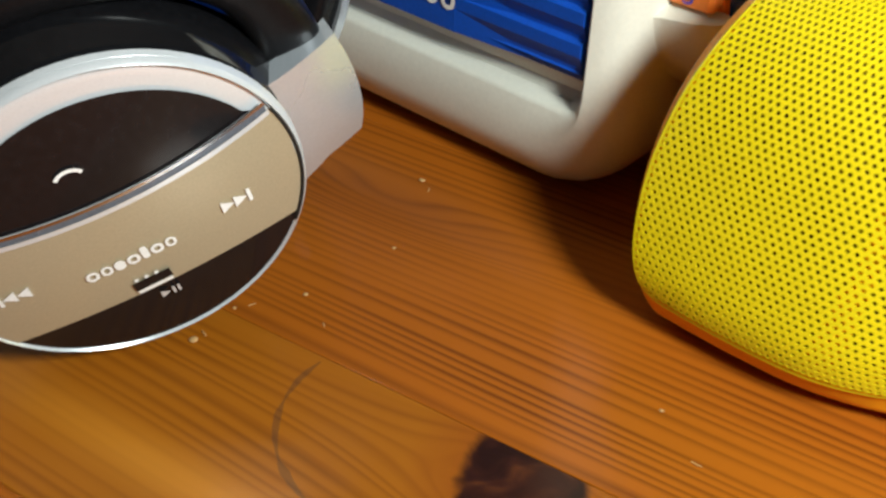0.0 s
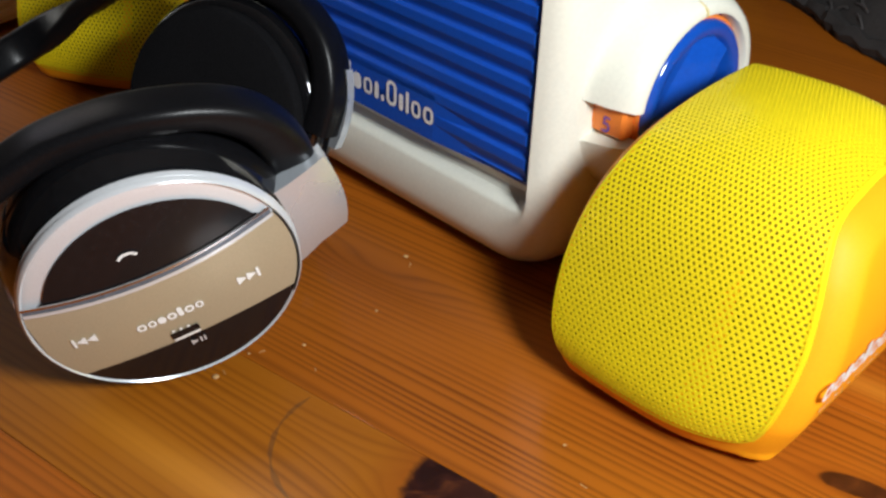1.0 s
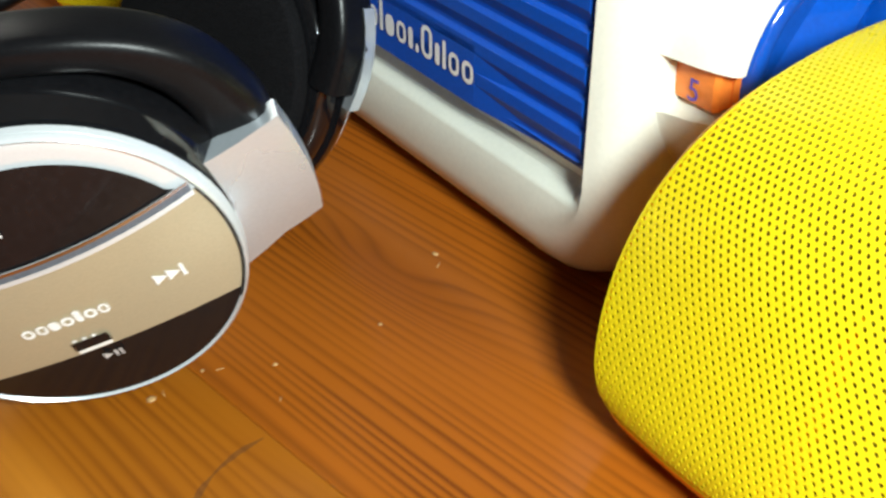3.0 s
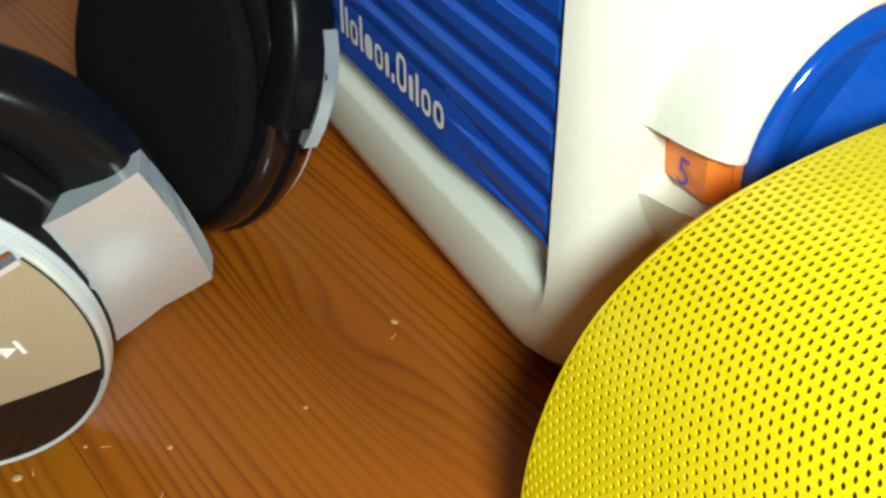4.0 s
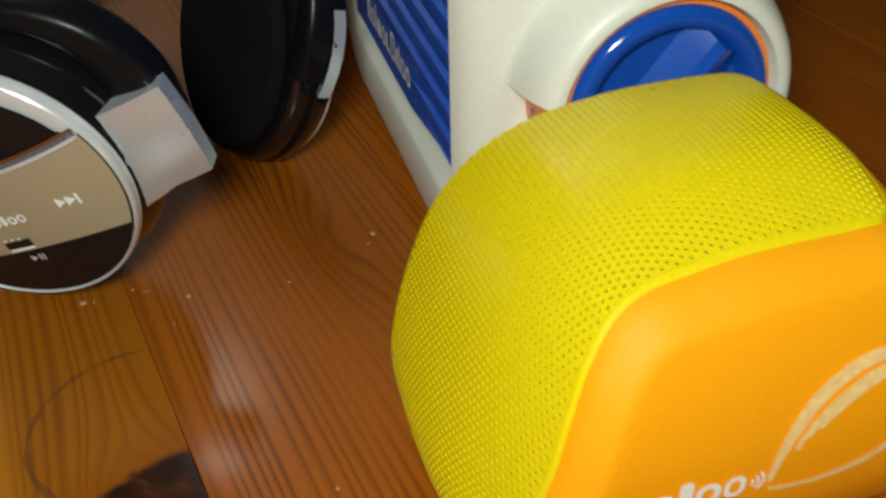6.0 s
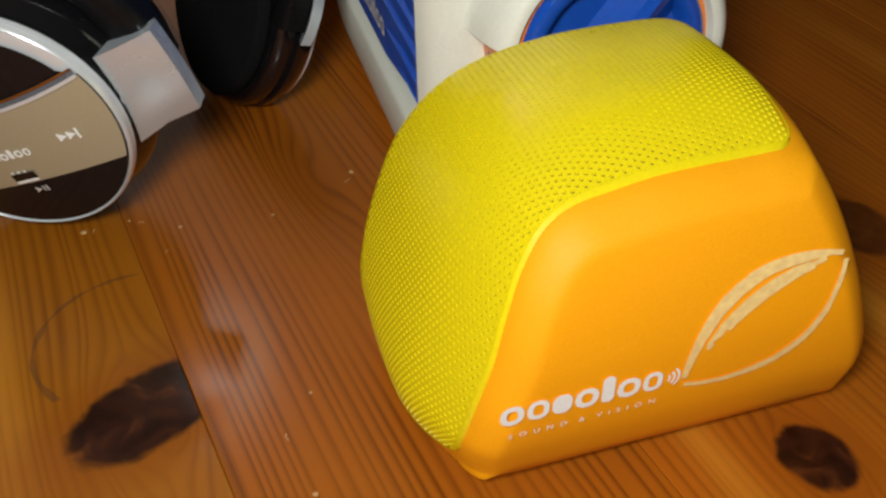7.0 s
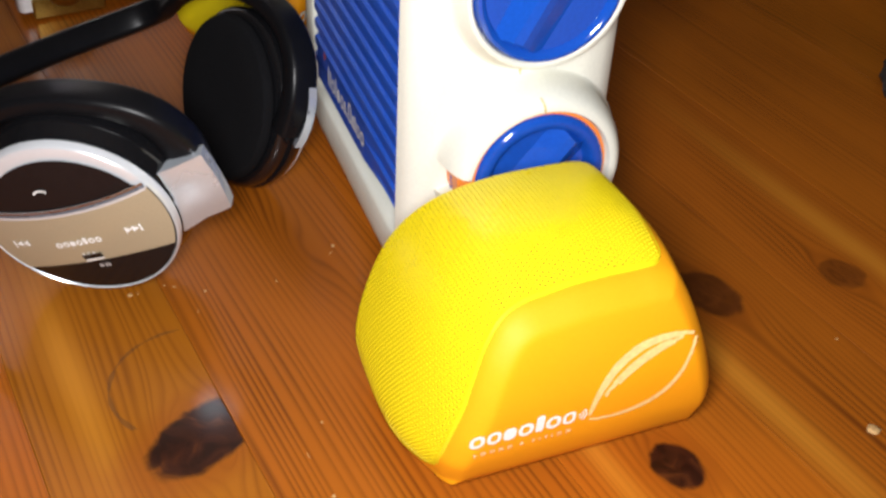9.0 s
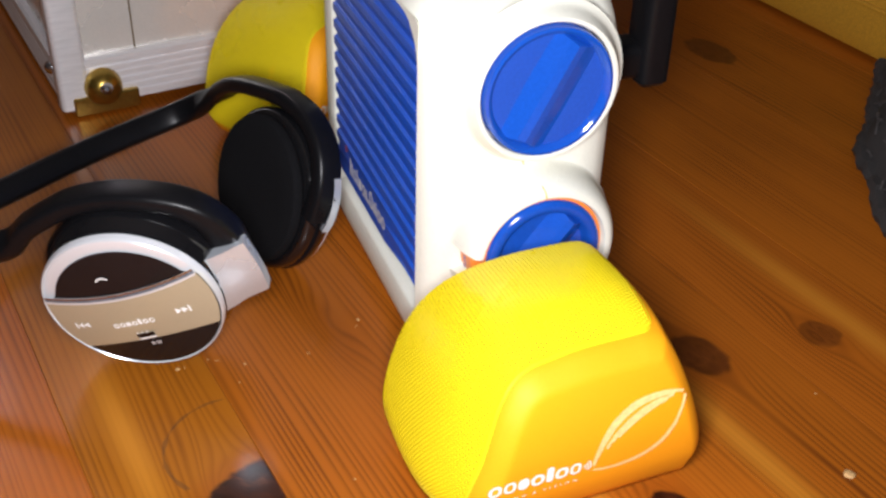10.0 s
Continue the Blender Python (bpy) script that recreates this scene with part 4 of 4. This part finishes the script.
def scarf():
    rnd = random.Random(7)
    root = thing("scarf", pose(0.244, 0.527, 0, 0, 0, 21), "crumpled charcoal knitted scarf with looped edges, on the table", "scarf")
    nx, ny = 60, 70
    grid = []

    def height(x, y):
        e = min(1.0, max(0.0, (1 - abs(x) / 0.095) * 5)) * min(1.0, max(0.0, (1 - abs(y) / 0.13) * 6))
        h = 0.010 + 0.010 * noise.noise(Vector((x * 30, y * 22, 1.0))) + 0.006 * noise.noise(Vector((x * 70, y * 60, 4.0)))
        return max(0.0012, (h + 0.016) * e ** 0.5)

    def side(y):
        return 0.008 * noise.noise(Vector((y * 20, 0.3, 2.0))) + 1.1 * (y + 0.02) ** 2

    for i in range(nx + 1):
        rowp = []
        for j in range(ny + 1):
            x, y = -0.095 + 0.19 * i / nx, -0.13 + 0.26 * j / ny
            rowp.append((x + side(y) * (1 - i / nx), y, height(x, y) + 0.0009 * math.sin(x * 900) * math.sin(y * 900)))
        grid.append(rowp)
    top = lofted(grid, close=False)
    bottom = lofted([[(a, b, 0.0004) for a, b, c in r] for r in grid], close=False)
    part("cloth", mesh_from("cloth", *joined(top, bottom), YARN), root, "charcoal knitted cloth")
    bits = []
    ring = [(0.0008 * math.cos(radians(a)), 0.0008 * math.sin(radians(a))) for a in range(0, 360, 60)]
    # rolled, uneven edge
    hem = []
    for k in range(60):
        y = -0.128 + 0.256 * k / 59
        hem.append(Vector((-0.0935 + side(y) + 0.0008 * math.sin(k * 2.1), y, 0.0052 + 0.0010 * math.sin(k * 1.7))))
    thick = [1 + 0.22 * math.sin(k * 2.9) + 0.15 * rnd.uniform(-1, 1) for k in range(60)]
    part("hem", mesh_from("hem", *swept(hem, [(5.2 * q, 5.2 * r) for q, r in ring], (0, 0, 1), thick), YARN), root, "rolled knitted edge")
    for k in range(260):
        x, y = rnd.uniform(-0.093, 0.03), rnd.uniform(-0.122, 0.122)
        a = rnd.uniform(0, 6.3) * 0.15 + 1.2
        l = rnd.uniform(0.003, 0.006)
        pts = []
        for s in (-1, -0.4, 0.4, 1):
            px, py = x + math.cos(a) * l * s, y + math.sin(a) * l * s
            pts.append((px + side(py) * (0.5 - px / 0.19), py, height(px, py) + 0.0010 + 0.0012 * (1 - s * s)))
        bits.append(swept(smooth_path(pts, 2), [(0.8 * q, 0.8 * r) for q, r in ring], (0, 0, 1)))
    edge = part("yarn", mesh_from("yarn", *joined(*bits), YARN_EDGE), root, "grey shiny yarn loops")
    edge["kind"] = "stuff"
    return root


scarf()

# ---- mustard cushion at the far side ----


def cushion():
    c = thing("cushion", pose(0.125, 0.735, 0, 0, 0, -30.5), "mustard yellow cloth cushion lying on the table", "cushion")
    loops = []
    for d, z in ((0.012, 0.0), (0.004, 0.004), (0.0, 0.014), (0.0, 0.055), (0.006, 0.070), (0.022, 0.078), (0.05, 0.080)):
        loops.append([(x, y, z + 0.002 * noise.noise(Vector((x * 20, y * 20, z * 20)))) for x, y in rrect(-0.17 + d, 0.17 - d, -0.092 + d, 0.092 - d, 0.03, 8)])
    part("cover", mesh_from("cover", *lofted(loops, cap_a=True, cap_b=True), MUSTARD), c)
    seam = smooth_path([(x, y, 0.035) for x, y in rrect(-0.1705, 0.1705, -0.0925, 0.0925, 0.03, 8)], 2)
    part("piping", mesh_from("piping", *swept(seam, round_section(0.003, 0.003, 0.0012, 2), (0, 0, 1)), MUSTARD), c)
    return c


cushion()

# ---- crumbs and specks on the table ----
rnd = random.Random(11)
SPOTS = [(0.008, 0.241, 0.0011), (-0.033, 0.176, 0.0013), (-0.013, 0.193, 0.0008), (0.208, 0.262, 0.0032), (0.004, 0.212, 0.0007), (-0.027, 0.187, 0.0006), (0.185, 0.300, 0.0007), (0.172, 0.448, 0.0008), (0.165, 0.470, 0.0007), (0.060, 0.165, 0.0006), (0.081, 0.143, 0.0008)]
for x, y, s in SPOTS:
    s *= 0.7
    bm = bmesh.new()
    bmesh.ops.create_icosphere(bm, subdivisions=2, radius=s)
    for q in bm.verts:
        q.co *= 1 + 0.45 * noise.noise(q.co * 900 + Vector((x * 50, y * 50, 0)))
        q.co.z = q.co.z * 0.35
        q.co.x *= rnd.uniform(1.0, 1.04)
    low = min(q.co.z for q in bm.verts)
    for q in bm.verts:
        q.co.z -= low
    me = bpy.data.meshes.new("crumb")
    bm.to_mesh(me)
    bm.free()
    me.materials.append(CRUMB)
    me.shade_smooth()
    ob = new("crumb", me)
    ob.matrix_world = pose(x, y, 0.0, 0, 0, rnd.uniform(0, 180))
    tagged(ob, "tiny pale crumb lying on the table", "crumb", "crumbs on the table")

# ---- pale fibres lying between the things ----
FIBRES = [(-0.0320, 0.1790), (-0.0230, 0.1890), (-0.0080, 0.1840), (0.0100, 0.2380), (0.0660, 0.1510)]
for x, y in FIBRES:
    turn = rnd.uniform(0, 6.28)
    long = rnd.uniform(0.0010, 0.0022)
    bend = rnd.uniform(-0.5, 0.5)
    line = smooth_path([(0, 0, 0.0001), (long * 0.5, long * bend * 0.3, 0.0003), (long, 0, 0.0001)], 4)
    me = mesh_from("fibre", *swept(line, round_section(0.00022, 0.00018, 0.00006, 2), (0, 0, 1)), CRUMB)
    ob = new("fibre", me)
    ob.matrix_world = pose(x, y, 0.0, 0, 0, math.degrees(turn))
    tagged(ob, "thin pale fibre lying on the table", "fibre", "fibres on the table")
